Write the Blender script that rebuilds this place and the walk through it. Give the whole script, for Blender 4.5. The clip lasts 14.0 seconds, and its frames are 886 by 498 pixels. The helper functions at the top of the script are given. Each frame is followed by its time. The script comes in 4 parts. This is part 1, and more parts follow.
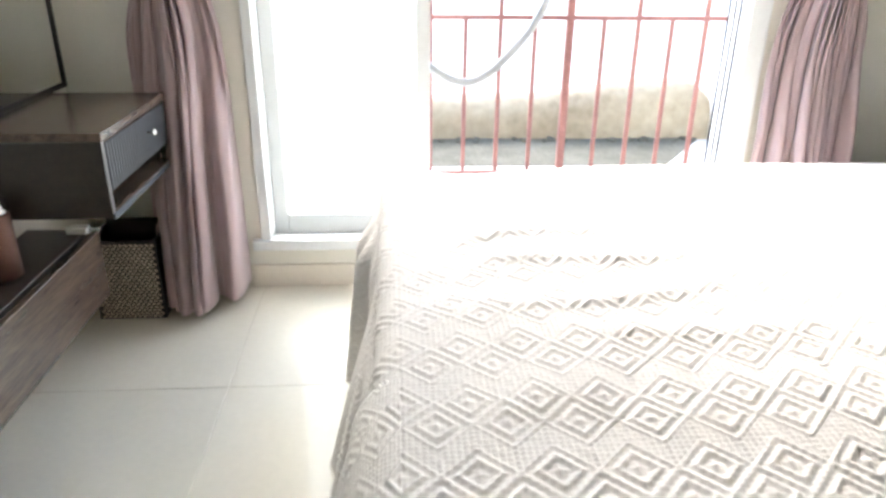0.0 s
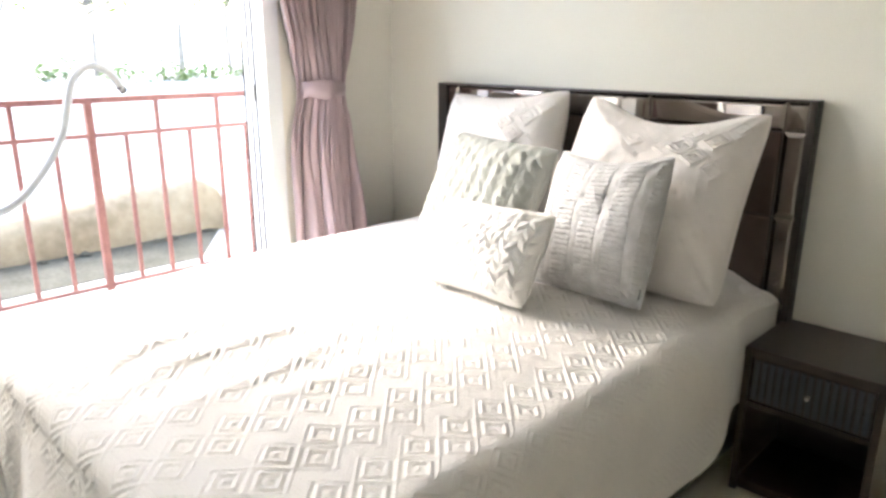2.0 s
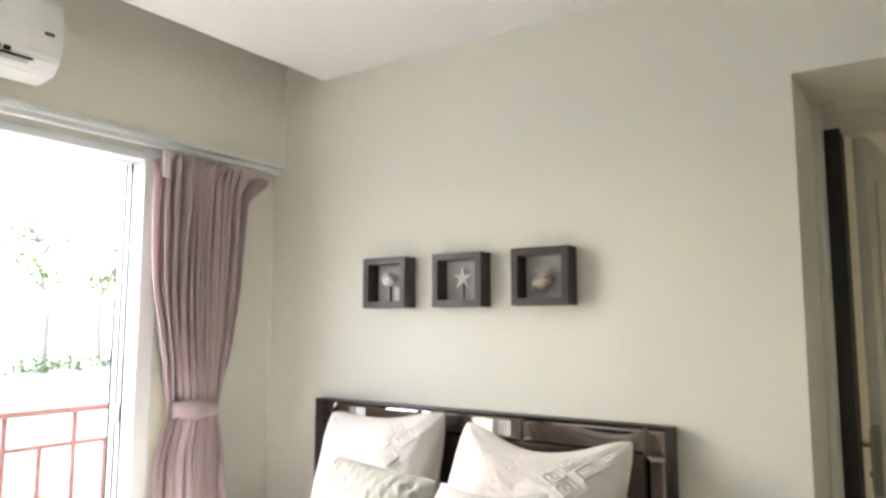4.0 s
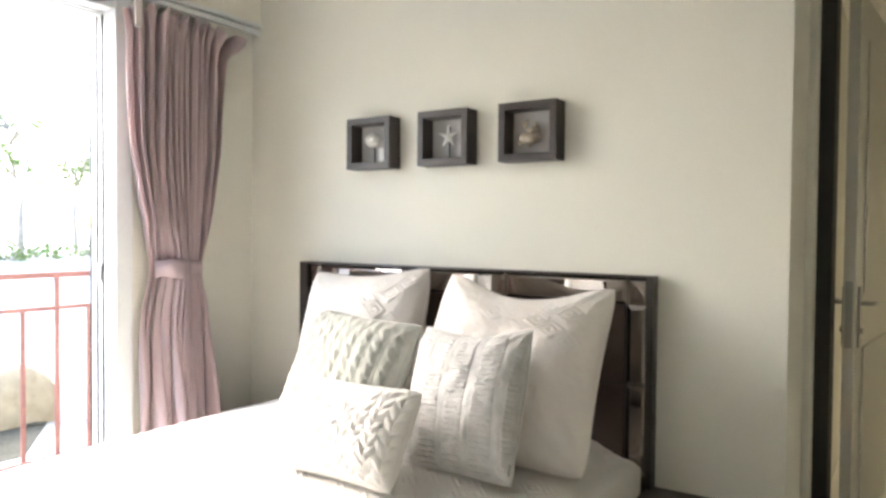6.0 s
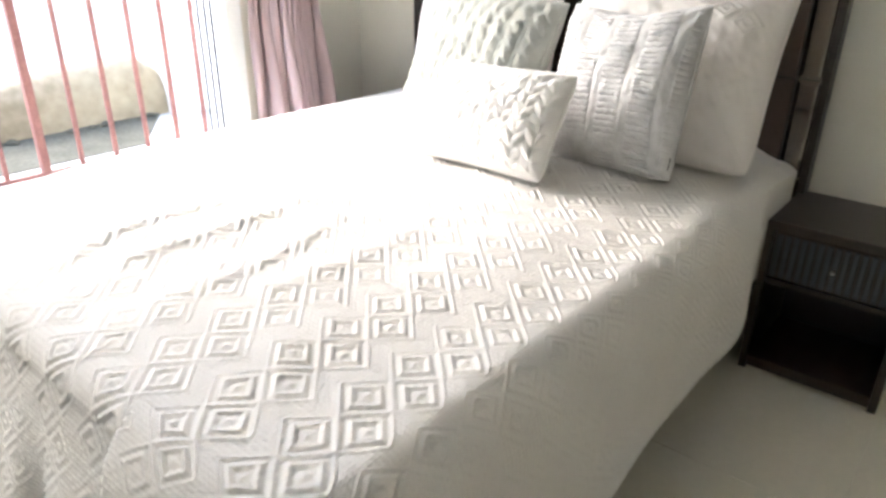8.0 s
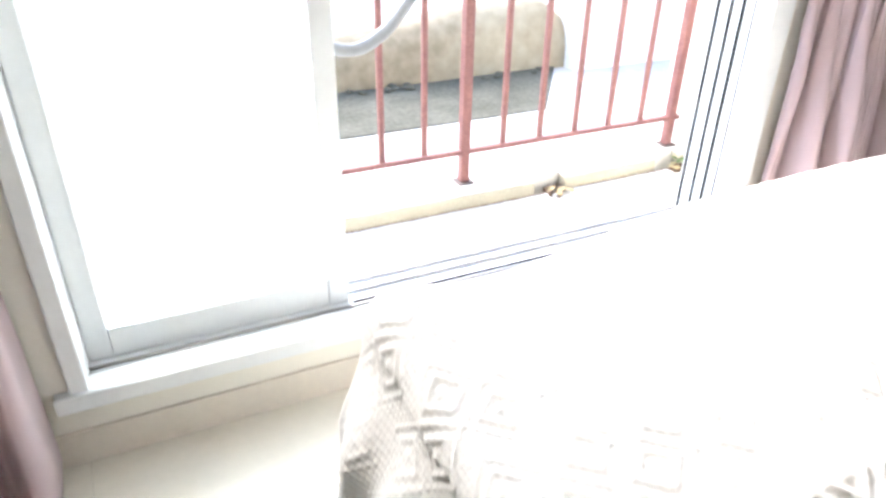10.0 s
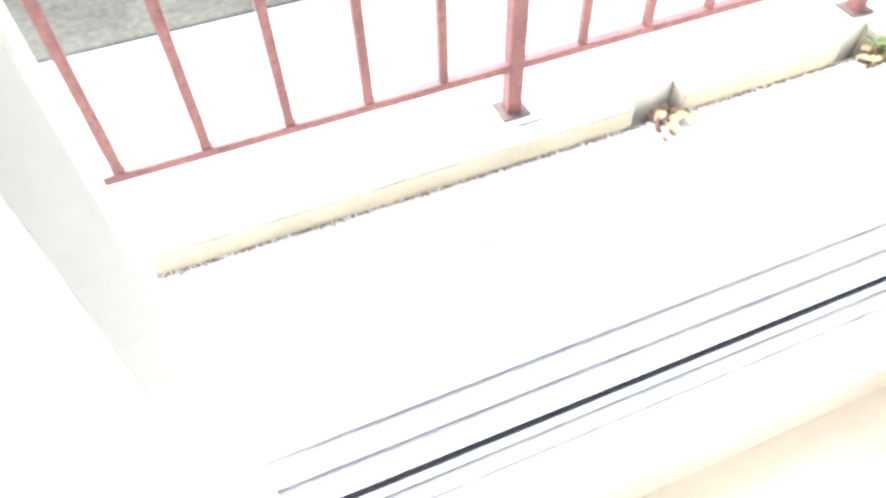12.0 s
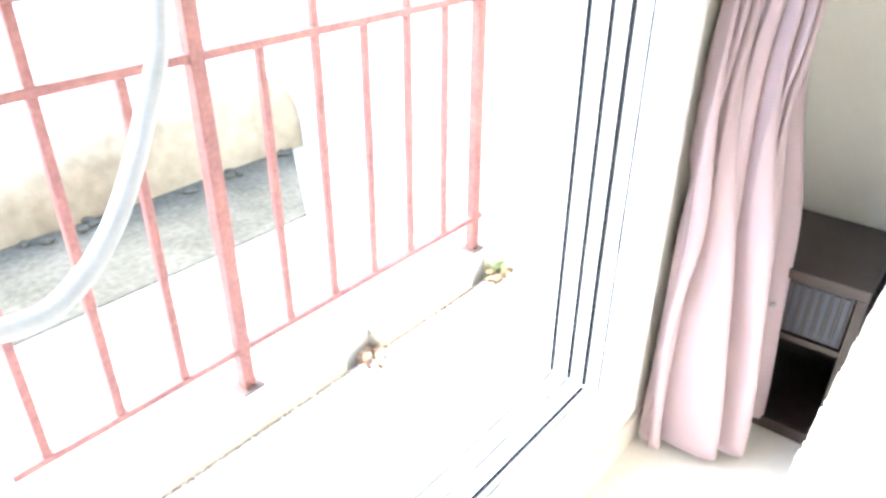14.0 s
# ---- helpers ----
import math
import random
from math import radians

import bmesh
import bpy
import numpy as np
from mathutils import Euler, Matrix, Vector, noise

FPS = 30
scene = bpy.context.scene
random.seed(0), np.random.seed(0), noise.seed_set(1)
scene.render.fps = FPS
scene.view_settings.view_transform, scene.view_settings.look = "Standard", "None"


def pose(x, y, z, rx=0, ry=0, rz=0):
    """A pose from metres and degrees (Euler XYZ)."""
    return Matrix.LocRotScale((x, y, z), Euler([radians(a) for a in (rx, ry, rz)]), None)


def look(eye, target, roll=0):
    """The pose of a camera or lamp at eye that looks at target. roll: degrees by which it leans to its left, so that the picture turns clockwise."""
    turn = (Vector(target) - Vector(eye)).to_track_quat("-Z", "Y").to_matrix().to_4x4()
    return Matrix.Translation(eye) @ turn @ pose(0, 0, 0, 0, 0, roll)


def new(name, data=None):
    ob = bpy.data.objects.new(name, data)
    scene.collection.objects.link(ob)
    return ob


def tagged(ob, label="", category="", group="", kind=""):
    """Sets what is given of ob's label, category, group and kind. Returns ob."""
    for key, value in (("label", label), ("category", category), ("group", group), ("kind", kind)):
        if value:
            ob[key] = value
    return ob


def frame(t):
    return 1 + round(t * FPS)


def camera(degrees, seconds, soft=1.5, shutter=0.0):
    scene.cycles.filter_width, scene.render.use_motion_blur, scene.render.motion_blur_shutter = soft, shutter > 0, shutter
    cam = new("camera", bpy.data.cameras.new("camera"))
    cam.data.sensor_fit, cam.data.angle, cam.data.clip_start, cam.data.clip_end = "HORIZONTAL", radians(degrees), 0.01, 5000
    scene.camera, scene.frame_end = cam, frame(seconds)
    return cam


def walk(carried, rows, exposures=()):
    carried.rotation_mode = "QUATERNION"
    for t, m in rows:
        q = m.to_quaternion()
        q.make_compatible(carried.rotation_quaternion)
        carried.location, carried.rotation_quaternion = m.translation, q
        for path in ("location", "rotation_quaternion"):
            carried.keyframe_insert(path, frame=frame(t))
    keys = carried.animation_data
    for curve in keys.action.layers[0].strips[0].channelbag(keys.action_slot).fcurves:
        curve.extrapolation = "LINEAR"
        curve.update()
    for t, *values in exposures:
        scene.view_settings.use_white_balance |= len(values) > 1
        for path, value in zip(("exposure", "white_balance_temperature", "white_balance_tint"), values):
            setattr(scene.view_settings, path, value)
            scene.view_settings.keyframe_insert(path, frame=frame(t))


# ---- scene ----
# ---------- camera ----------
cam = camera(64.35, 14.0, soft=2.9)
PATH = [
    (0.0, pose(0.019, -0.006, 1.180, 66.65, -0.69, -3.84)),
    (0.5, pose(-0.166, -0.052, 1.182, 67.32, -0.18, -20.10)),
    (1.0, pose(-0.277, -0.092, 1.206, 67.68, 0.21, -33.78)),
    (1.5, pose(-0.329, -0.128, 1.237, 69.66, -0.08, -41.37)),
    (2.0, pose(-0.353, -0.143, 1.272, 74.12, -0.14, -45.46)),
    (2.5, pose(-0.345, -0.149, 1.327, 79.16, -0.19, -48.65)),
    (3.0, pose(-0.366, -0.156, 1.383, 85.64, -0.15, -51.98)),
    (3.5, pose(-0.386, -0.162, 1.424, 91.66, -0.24, -54.93)),
    (3.7, pose(-0.365, -0.168, 1.442, 93.82, -0.19, -54.87)),
    (4.7, pose(-0.356, -0.152, 1.440, 98.30, -0.05, -55.60)),
    (5.8, pose(-0.346, -0.131, 1.331, 91.02, 0.11, -56.37)),
    (6.0, pose(-0.347, -0.129, 1.267, 88.56, -0.49, -56.69)),
    (6.5, pose(-0.333, -0.114, 1.229, 81.31, -0.49, -56.55)),
    (7.0, pose(-0.337, -0.089, 1.172, 74.05, -0.54, -56.30)),
    (7.5, pose(-0.341, -0.013, 1.148, 67.51, -0.79, -56.08)),
    (8.0, pose(-0.316, 0.101, 1.160, 65.35, -0.59, -50.18)),
    (8.5, pose(-0.288, 0.319, 1.185, 64.92, -1.02, -42.76)),
    (9.0, pose(-0.209, 0.570, 1.183, 64.56, -1.00, -34.26)),
    (9.2, pose(-0.189, 0.666, 1.175, 64.59, -1.11, -30.53)),
    (9.9, pose(-0.263, 1.057, 1.156, 60.71, -1.07, -25.48)),
    (10.6, pose(-0.242, 1.723, 1.117, 50.67, -0.52, -22.69)),
    (11.3, pose(0.189, 2.121, 1.060, 43.11, 0.20, -22.26)),
    (11.5, pose(0.204, 2.143, 1.037, 41.77, 0.94, -22.09)),
    (12.0, pose(0.234, 2.153, 1.053, 39.40, 1.40, -22.52)),
    (12.5, pose(0.224, 2.133, 1.084, 41.59, 0.68, -32.50)),
    (13.0, pose(0.228, 2.092, 1.127, 46.98, 0.98, -42.44)),
    (13.5, pose(0.170, 2.029, 1.188, 53.76, 0.91, -47.18)),
    (14.0, pose(0.045, 1.958, 1.236, 60.85, -0.41, -50.59)),
]
EXPOSURES = [(0.0, 3.48, 6230, 9), (1.0, 3.42, 6400, 10), (2.5, 3.48, 6360, 10), (3.5, 3.45, 6480, 9), (6.0, 3.42, 6500, 9), (6.5, 3.45, 6340, 9), (7.5, 3.46, 6380, 10), (8.5, 3.40, 6060, 9), (9.0, 3.36, 6050, 9), (12.0, 3.28, 6150, 9), (13.0, 3.62, 6150, 9), (14.0, 3.95, 6050, 8)]
walk(cam, PATH, EXPOSURES)

# ---------- world and light ----------
world = bpy.data.worlds.new("world")
scene.world = world
world.use_nodes = True
wn = world.node_tree
sky = wn.nodes.new("ShaderNodeTexSky")
sky.sky_type, sky.sun_disc = "NISHITA", False
sky.sun_elevation, sky.sun_rotation = radians(40), radians(-14)
sky.air_density, sky.dust_density = 1.0, 2.5
wn.nodes["Background"].inputs["Strength"].default_value = 0.14
wn.links.new(sky.outputs[0], wn.nodes["Background"].inputs[0])
sun = new("sun", bpy.data.lights.new("sun", "SUN"))
sun.data.energy, sun.data.angle, sun.data.color = 0.4, radians(45), (1.0, 0.985, 0.96)
sun.matrix_world = look((-1.85, 7.43, 6.43), (0.0, 0.0, 0.0))

# ---------- materials ----------
def mat(name, color, rough=0.6, metal=0.0, var=0.12, scale=6.0, fine=120.0, bump=0.1, depth=0.002, stretch=(1, 1, 1),
        rand=0.0, coat=0.0, sheen=0.0, trans=0.0, spec=0.5, tint=None):
    """Node material: base colour broken up at two scales, roughness variation and fine relief."""
    m = bpy.data.materials.new(name)
    m.use_nodes = True
    nt = m.node_tree
    p = nt.nodes["Principled BSDF"]
    co = nt.nodes.new("ShaderNodeTexCoord")
    mp = nt.nodes.new("ShaderNodeMapping")
    mp.inputs["Scale"].default_value = stretch
    nt.links.new(co.outputs["Object"], mp.inputs[0])
    a = nt.nodes.new("ShaderNodeTexNoise")
    a.inputs["Scale"].default_value, a.inputs["Detail"].default_value = scale, 5
    b = nt.nodes.new("ShaderNodeTexNoise")
    b.inputs["Scale"].default_value, b.inputs["Detail"].default_value = fine, 3
    for n in (a, b):
        nt.links.new(mp.outputs[0], n.inputs["Vector"])
    add = nt.nodes.new("ShaderNodeMath")
    add.operation = "MULTIPLY_ADD"
    add.inputs[1].default_value, add.inputs[2].default_value = 0.45, 0.0
    nt.links.new(b.outputs[0], add.inputs[0])
    s = nt.nodes.new("ShaderNodeMath")
    s.operation = "MULTIPLY_ADD"
    s.inputs[1].default_value = 0.55
    nt.links.new(a.outputs[0], s.inputs[0])
    nt.links.new(add.outputs[0], s.inputs[2])
    ramp = nt.nodes.new("ShaderNodeValToRGB")
    c = Vector(color)
    d = Vector(tint) if tint else c * (1 - 2 * var)
    lo = c * (1 - var) if not tint else d
    hi = Vector([min(1, v * (1 + var)) for v in c])
    ramp.color_ramp.elements[0].position, ramp.color_ramp.elements[1].position = 0.33, 0.67
    ramp.color_ramp.elements[0].color, ramp.color_ramp.elements[1].color = (*lo, 1), (*hi, 1)
    nt.links.new(s.outputs[0], ramp.inputs[0])
    out = ramp.outputs[0]
    if rand:
        oi = nt.nodes.new("ShaderNodeObjectInfo")
        hs = nt.nodes.new("ShaderNodeHueSaturation")
        mr = nt.nodes.new("ShaderNodeMapRange")
        mr.inputs["To Min"].default_value, mr.inputs["To Max"].default_value = 1 - rand, 1 + rand
        nt.links.new(oi.outputs["Random"], mr.inputs[0])
        nt.links.new(mr.outputs[0], hs.inputs["Value"])
        nt.links.new(out, hs.inputs["Color"])
        out = hs.outputs[0]
    nt.links.new(out, p.inputs["Base Color"])
    rr = nt.nodes.new("ShaderNodeMapRange")
    rr.inputs["To Min"].default_value, rr.inputs["To Max"].default_value = max(0.02, rough * 0.82), min(1, rough * 1.18)
    nt.links.new(a.outputs[0], rr.inputs[0])
    nt.links.new(rr.outputs[0], p.inputs["Roughness"])
    p.inputs["Metallic"].default_value = metal
    p.inputs["Coat Weight"].default_value = coat
    p.inputs["Sheen Weight"].default_value = sheen
    p.inputs["Specular IOR Level"].default_value = spec
    if bump:
        bp = nt.nodes.new("ShaderNodeBump")
        bp.inputs["Strength"].default_value, bp.inputs["Distance"].default_value = bump, depth
        nt.links.new(s.outputs[0], bp.inputs["Height"])
        nt.links.new(bp.outputs[0], p.inputs["Normal"])
    if trans:
        tr = nt.nodes.new("ShaderNodeBsdfTranslucent")
        tr.inputs[0].default_value = (*color, 1)
        mx = nt.nodes.new("ShaderNodeMixShader")
        mx.inputs[0].default_value = trans
        nt.links.new(p.outputs[0], mx.inputs[1])
        nt.links.new(tr.outputs[0], mx.inputs[2])
        nt.links.new(mx.outputs[0], nt.nodes["Material Output"].inputs[0])
    return m


M_WALL = mat("wall_paint", (0.795, 0.775, 0.69), 0.65, var=0.025, scale=2.5, fine=160, bump=0.12, depth=0.001)
M_CEIL = mat("ceiling_paint", (0.87, 0.86, 0.83), 0.7, var=0.02, scale=2, fine=120, bump=0.06, depth=0.001)
M_TILE = mat("cream_tile", (0.75, 0.715, 0.62), 0.03, var=0.035, scale=3.2, fine=45, bump=0.006, depth=0.001, rand=0.015, spec=0.6)
M_GROUT = mat("grout", (0.72, 0.69, 0.60), 0.9, var=0.1, scale=20)
M_SKIRT = mat("cream_skirting_tile", (0.71, 0.66, 0.57), 0.3, var=0.05, scale=8, fine=60, bump=0.02)
M_FRAME = mat("white_aluminium", (0.80, 0.825, 0.825), 0.35, var=0.03, scale=6, fine=60, bump=0.03)
M_SEAL = mat("dark_seal", (0.017, 0.017, 0.018), 0.9, spec=0.05, var=0.2, scale=30)
M_GLASS = mat("frosted_glass", (0.90, 0.93, 0.93), 0.35, var=0.015, scale=3, fine=200, bump=0.05, trans=0.7)
M_WOOD = mat("dark_wood", (0.040, 0.028, 0.023), 0.30, var=0.28, scale=9, fine=40, bump=0.0, depth=0.0006, stretch=(6, 0.6, 6), rand=0.06)
M_EDGE = mat("black_brown_edge", (0.024, 0.017, 0.013), 0.32, var=0.35, scale=8, fine=40, bump=0.0, stretch=(6, 0.6, 6))
M_ASH = mat("ash_brown_laminate", (0.092, 0.066, 0.050), 0.24, var=0.55, scale=5, fine=30, bump=0.05, depth=0.0008, stretch=(6, 0.5, 6), rand=0.05)
M_RIB = mat("grey_ribbed_veneer", (0.064, 0.069, 0.080), 0.42, spec=0.3, var=0.2, scale=8, fine=60, bump=0.06, stretch=(5, 5, 1))
M_BLACK = mat("black_interior", (0.012, 0.011, 0.011), 0.6, var=0.3, scale=12)
M_SPREAD = mat("cream_cotton", (0.73, 0.70, 0.66), 0.9, var=0.05, scale=9, fine=420, bump=0.35, depth=0.0015, sheen=0.15)
M_BOXSP = mat("dark_bed_base", (0.032, 0.026, 0.022), 0.55, var=0.25, scale=8, fine=90, bump=0.1)
M_CREAM = mat("cream_pillow_cotton", (0.81, 0.765, 0.725), 0.9, var=0.045, scale=10, fine=420, bump=0.3, depth=0.0012, sheen=0.15)
M_GREY = mat("grey_knit", (0.585, 0.572, 0.56), 0.95, var=0.16, scale=26, fine=380, bump=0.5, depth=0.002, sheen=0.3)
M_SAGE = mat("sage_grey_knit", (0.375, 0.385, 0.345), 0.95, var=0.12, scale=24, fine=380, bump=0.5, depth=0.002, sheen=0.3)
M_IVORY = mat("ivory_quilted_cotton", (0.735, 0.715, 0.685), 0.9, var=0.05, scale=18, fine=380, bump=0.3, depth=0.0012, sheen=0.15)
M_CURT = mat("mauve_satin", (0.61, 0.475, 0.48), 0.42, var=0.07, scale=5, fine=300, bump=0.12, depth=0.001, sheen=0.55, trans=0.34)
M_LINER = mat("pale_heading_tape", (0.72, 0.66, 0.63), 0.8, var=0.05, scale=12)
M_MIRROR = mat("mirror", (0.86, 0.88, 0.87), 0.02, metal=1.0, var=0.01, bump=0)
M_BEVEL = mat("smoked_mirror", (0.32, 0.285, 0.26), 0.02, metal=1.0, var=0.06, scale=4, fine=11, bump=0.015, depth=0.002)
M_PANEL = mat("dark_lacquered_panel", (0.050, 0.033, 0.027), 0.16, var=0.16, scale=3, fine=30, bump=0.015, coat=0.5)
M_CHROME = mat("chrome", (0.75, 0.75, 0.75), 0.12, metal=1.0, var=0.03, bump=0)
M_STEEL = mat("brushed_steel", (0.45, 0.43, 0.40), 0.32, metal=1.0, var=0.08, scale=20, bump=0.05)
M_RED = mat("red_rail_paint", (0.20, 0.088, 0.075), 0.55, var=0.16, scale=14, fine=90, bump=0.15, depth=0.001, tint=(0.13, 0.045, 0.042))
M_RUST = mat("dark_base_plate", (0.10, 0.07, 0.06), 0.7, var=0.3, scale=25, bump=0.2)
M_HOSE = mat("white_hose", (0.23, 0.23, 0.225), 0.45, var=0.08, scale=20, fine=90, bump=0.1)
M_BALC = mat("pale_balcony_tile", (0.60, 0.595, 0.575), 0.5, var=0.06, scale=5, fine=60, bump=0.08, rand=0.03)
M_KERB = mat("cream_kerb_paint", (0.42, 0.38, 0.285), 0.6, var=0.12, scale=9, fine=60, bump=0.1)
M_KTOP = mat("pale_kerb_cement", (0.60, 0.585, 0.555), 0.7, var=0.08, scale=9, fine=80, bump=0.15)
M_SOIL = mat("brown_debris", (0.17, 0.105, 0.07), 0.9, var=0.35, scale=60, bump=0.5)
M_LEAF = mat("leaf_green", (0.15, 0.21, 0.07), 0.55, var=0.35, scale=9, fine=40, bump=0.1, rand=0.25, trans=0.2)
M_LEAFK = mat("dark_house_plant", (0.020, 0.028, 0.014), 0.5, var=0.3, scale=14, fine=60, bump=0.1)
M_LEAFD = mat("dry_leaf", (0.33, 0.27, 0.14), 0.7, var=0.3, scale=30, bump=0.2)
M_BARK = mat("bark", (0.30, 0.27, 0.23), 0.9, var=0.35, scale=14, fine=60, bump=0.6, depth=0.01)
M_GROUND = mat("pale_ground", (0.46, 0.44, 0.40), 0.9, var=0.14, scale=1.2, fine=25, bump=0.25, depth=0.01)
# darker than bare concrete: the low wall's shade is put into the colour
M_SHADED = mat("grey_shaded_concrete", (0.105, 0.100, 0.080), 0.95, spec=0.08, var=0.28, scale=4, fine=40, bump=0.25, depth=0.004, tint=(0.062, 0.060, 0.044))
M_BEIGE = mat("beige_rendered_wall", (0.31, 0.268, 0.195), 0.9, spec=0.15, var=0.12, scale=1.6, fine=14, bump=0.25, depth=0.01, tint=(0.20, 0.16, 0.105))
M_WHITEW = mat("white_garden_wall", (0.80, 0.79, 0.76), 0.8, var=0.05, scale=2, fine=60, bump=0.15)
M_PLAST = mat("white_plastic", (0.82, 0.82, 0.80), 0.35, var=0.02, scale=5, fine=80, bump=0.02)
M_SLOT = mat("dark_vent", (0.03, 0.03, 0.03), 0.6, var=0.2, scale=20)
M_COPPER = mat("copper_canister", (0.17, 0.09, 0.07), 0.38, metal=0.5, var=0.12, scale=9, bump=0.05)
M_DOOR = mat("white_door_paint", (0.72, 0.69, 0.60), 0.45, var=0.03, scale=4, fine=60, bump=0.05)
M_SHELL = mat("white_shell", (0.86, 0.84, 0.80), 0.5, var=0.1, scale=40, fine=160, bump=0.4, depth=0.002)
M_CONCH = mat("tan_shell", (0.50, 0.42, 0.32), 0.5, var=0.3, scale=45, fine=160, bump=0.4, depth=0.002)
M_LINEN = mat("grey_linen_backing", (0.52, 0.50, 0.49), 0.9, var=0.08, scale=20, fine=300, bump=0.3)
M_BROWNFR = mat("dark_brown_frame", (0.042, 0.032, 0.029), 0.4, var=0.2, scale=12, bump=0.08, stretch=(1, 5, 5))
M_TANW = mat("tan_woven_strip", (0.50, 0.42, 0.32), 0.6, var=0.2, scale=30, bump=0.2, rand=0.2)
M_BLKW = mat("black_woven_strip", (0.014, 0.012, 0.011), 0.5, var=0.2, scale=30, bump=0.2)
M_WARM = bpy.data.materials.new("warm_lamp_glow")
M_WARM.use_nodes = True
M_WARM.node_tree.nodes["Principled BSDF"].inputs["Emission Color"].default_value = (1.0, 0.9, 0.75, 1)
M_WARM.node_tree.nodes["Principled BSDF"].inputs["Emission Strength"].default_value = 15.0


# ---------- mesh helpers ----------
def finish(name, bm, material, smooth=False):
    me = bpy.data.meshes.new(name)
    bm.to_mesh(me)
    bm.free()
    if material:
        me.materials.append(material)
    if smooth:
        for p in me.polygons:
            p.use_smooth = True
    return me


def part(name, bm, material, parent=None, label="", smooth=False):
    ob = new(name, bm if isinstance(bm, bpy.types.Mesh) else finish(name, bm, material, smooth))
    if parent:
        ob.parent = parent
    if label:
        tagged(ob, label)
    return ob


def thing(name, label, category, group="", at=(0, 0, 0), kind=""):
    ob = new(name)
    ob.empty_display_size = 0.05
    ob.location = at
    return tagged(ob, label, category, group, kind)


def box(x0, x1, y0, y1, z0, z1, bevel=0.0, seg=2, bm=None):
    bm2 = bmesh.new()
    bmesh.ops.create_cube(bm2, size=1)
    for v in bm2.verts:
        v.co = Vector(((x0 + x1) / 2 + v.co.x * (x1 - x0), (y0 + y1) / 2 + v.co.y * (y1 - y0), (z0 + z1) / 2 + v.co.z * (z1 - z0)))
    if bevel:
        bmesh.ops.bevel(bm2, geom=bm2.edges[:], offset=bevel, segments=seg, profile=0.6, affect="EDGES")
    if bm is None:
        return bm2
    me = bpy.data.meshes.new("tmp")
    bm2.to_mesh(me)
    bm2.free()
    bm.from_mesh(me)
    bpy.data.meshes.remove(me)
    return bm


def tube(points, radius, seg=10, caps=True):
    """A round tube along points; radius may be a number or one per point."""
    bm = bmesh.new()
    rings = []
    pts = [Vector(p) for p in points]
    for i, p in enumerate(pts):
        d = (pts[min(i + 1, len(pts) - 1)] - pts[max(i - 1, 0)]).normalized()
        side = d.cross(Vector((0, 0, 1)))
        if side.length < 1e-3:
            side = d.cross(Vector((0, 1, 0)))
        side.normalize()
        up = side.cross(d).normalized()
        r = radius[i] if isinstance(radius, (list, tuple)) else radius
        rings.append([bm.verts.new(p + side * math.cos(k * math.tau / seg) * r + up * math.sin(k * math.tau / seg) * r) for k in range(seg)])
    for a, b in zip(rings, rings[1:]):
        for k in range(seg):
            bm.faces.new((a[k], a[(k + 1) % seg], b[(k + 1) % seg], b[k]))
    if caps:
        bm.faces.new(rings[0][::-1])
        bm.faces.new(rings[-1])
    return bm


def lathe(profile, seg=24, at=(0, 0, 0)):
    bm = bmesh.new()
    rings = [[bm.verts.new((at[0] + r * math.cos(k * math.tau / seg), at[1] + r * math.sin(k * math.tau / seg), at[2] + z)) for k in range(seg)] for r, z in profile]
    for a, b in zip(rings, rings[1:]):
        for k in range(seg):
            bm.faces.new((a[k], a[(k + 1) % seg], b[(k + 1) % seg], b[k]))
    bm.faces.new(rings[0][::-1])
    bm.faces.new(rings[-1])
    return bm


def grid_mesh(name, P, material, smooth=True, flip=False):
    """A mesh from an array of points P[i, j] = (x, y, z)."""
    n, m = P.shape[:2]
    idx = np.arange(n * m).reshape(n, m)
    q = np.stack([idx[:-1, :-1], idx[1:, :-1], idx[1:, 1:], idx[:-1, 1:]], -1).reshape(-1, 4)
    if flip:
        q = q[:, ::-1]
    me = bpy.data.meshes.new(name)
    me.from_pydata(P.reshape(-1, 3).tolist(), [], q.tolist())
    me.materials.append(material)
    if smooth:
        me.polygons.foreach_set("use_smooth", np.ones(len(me.polygons), bool))
    me.update()
    return me


def sstep(a, b, x):
    t = np.clip((x - a) / (b - a), 0, 1)
    return t * t * (3 - 2 * t)


def value_noise(x, y, seed):
    """Smooth two-dimensional noise on arrays, about -1 to 1."""
    xi, yi = np.floor(x).astype(int), np.floor(y).astype(int)
    xf, yf = x - xi, y - yi
    u, v = xf * xf * (3 - 2 * xf), yf * yf * (3 - 2 * yf)
    def h(i, j):
        n = (i * 374761393 + j * 668265263 + seed * 144665) & 0x7FFFFFFF
        n = ((n ^ (n >> 13)) * 1274126177) & 0x7FFFFFFF
        return ((n ^ (n >> 16)) & 0xFFFF) / 32767.5 - 1
    return (h(xi, yi) * (1 - u) + h(xi + 1, yi) * u) * (1 - v) + (h(xi, yi + 1) * (1 - u) + h(xi + 1, yi + 1) * u) * v


def slab(name, dims, material, label="", category="", kind="structure", bevel=0.0):
    return tagged(part(name, box(*dims, bevel=bevel), material), label, category, kind=kind)


# ---------- the room's shell ----------
XL, XH, YW, YB, ZC = -1.06, 1.90, 2.41, -2.15, 2.563
OX0, OX1, OZ0, OZ1 = -0.47, 1.24, 0.165, 2.135


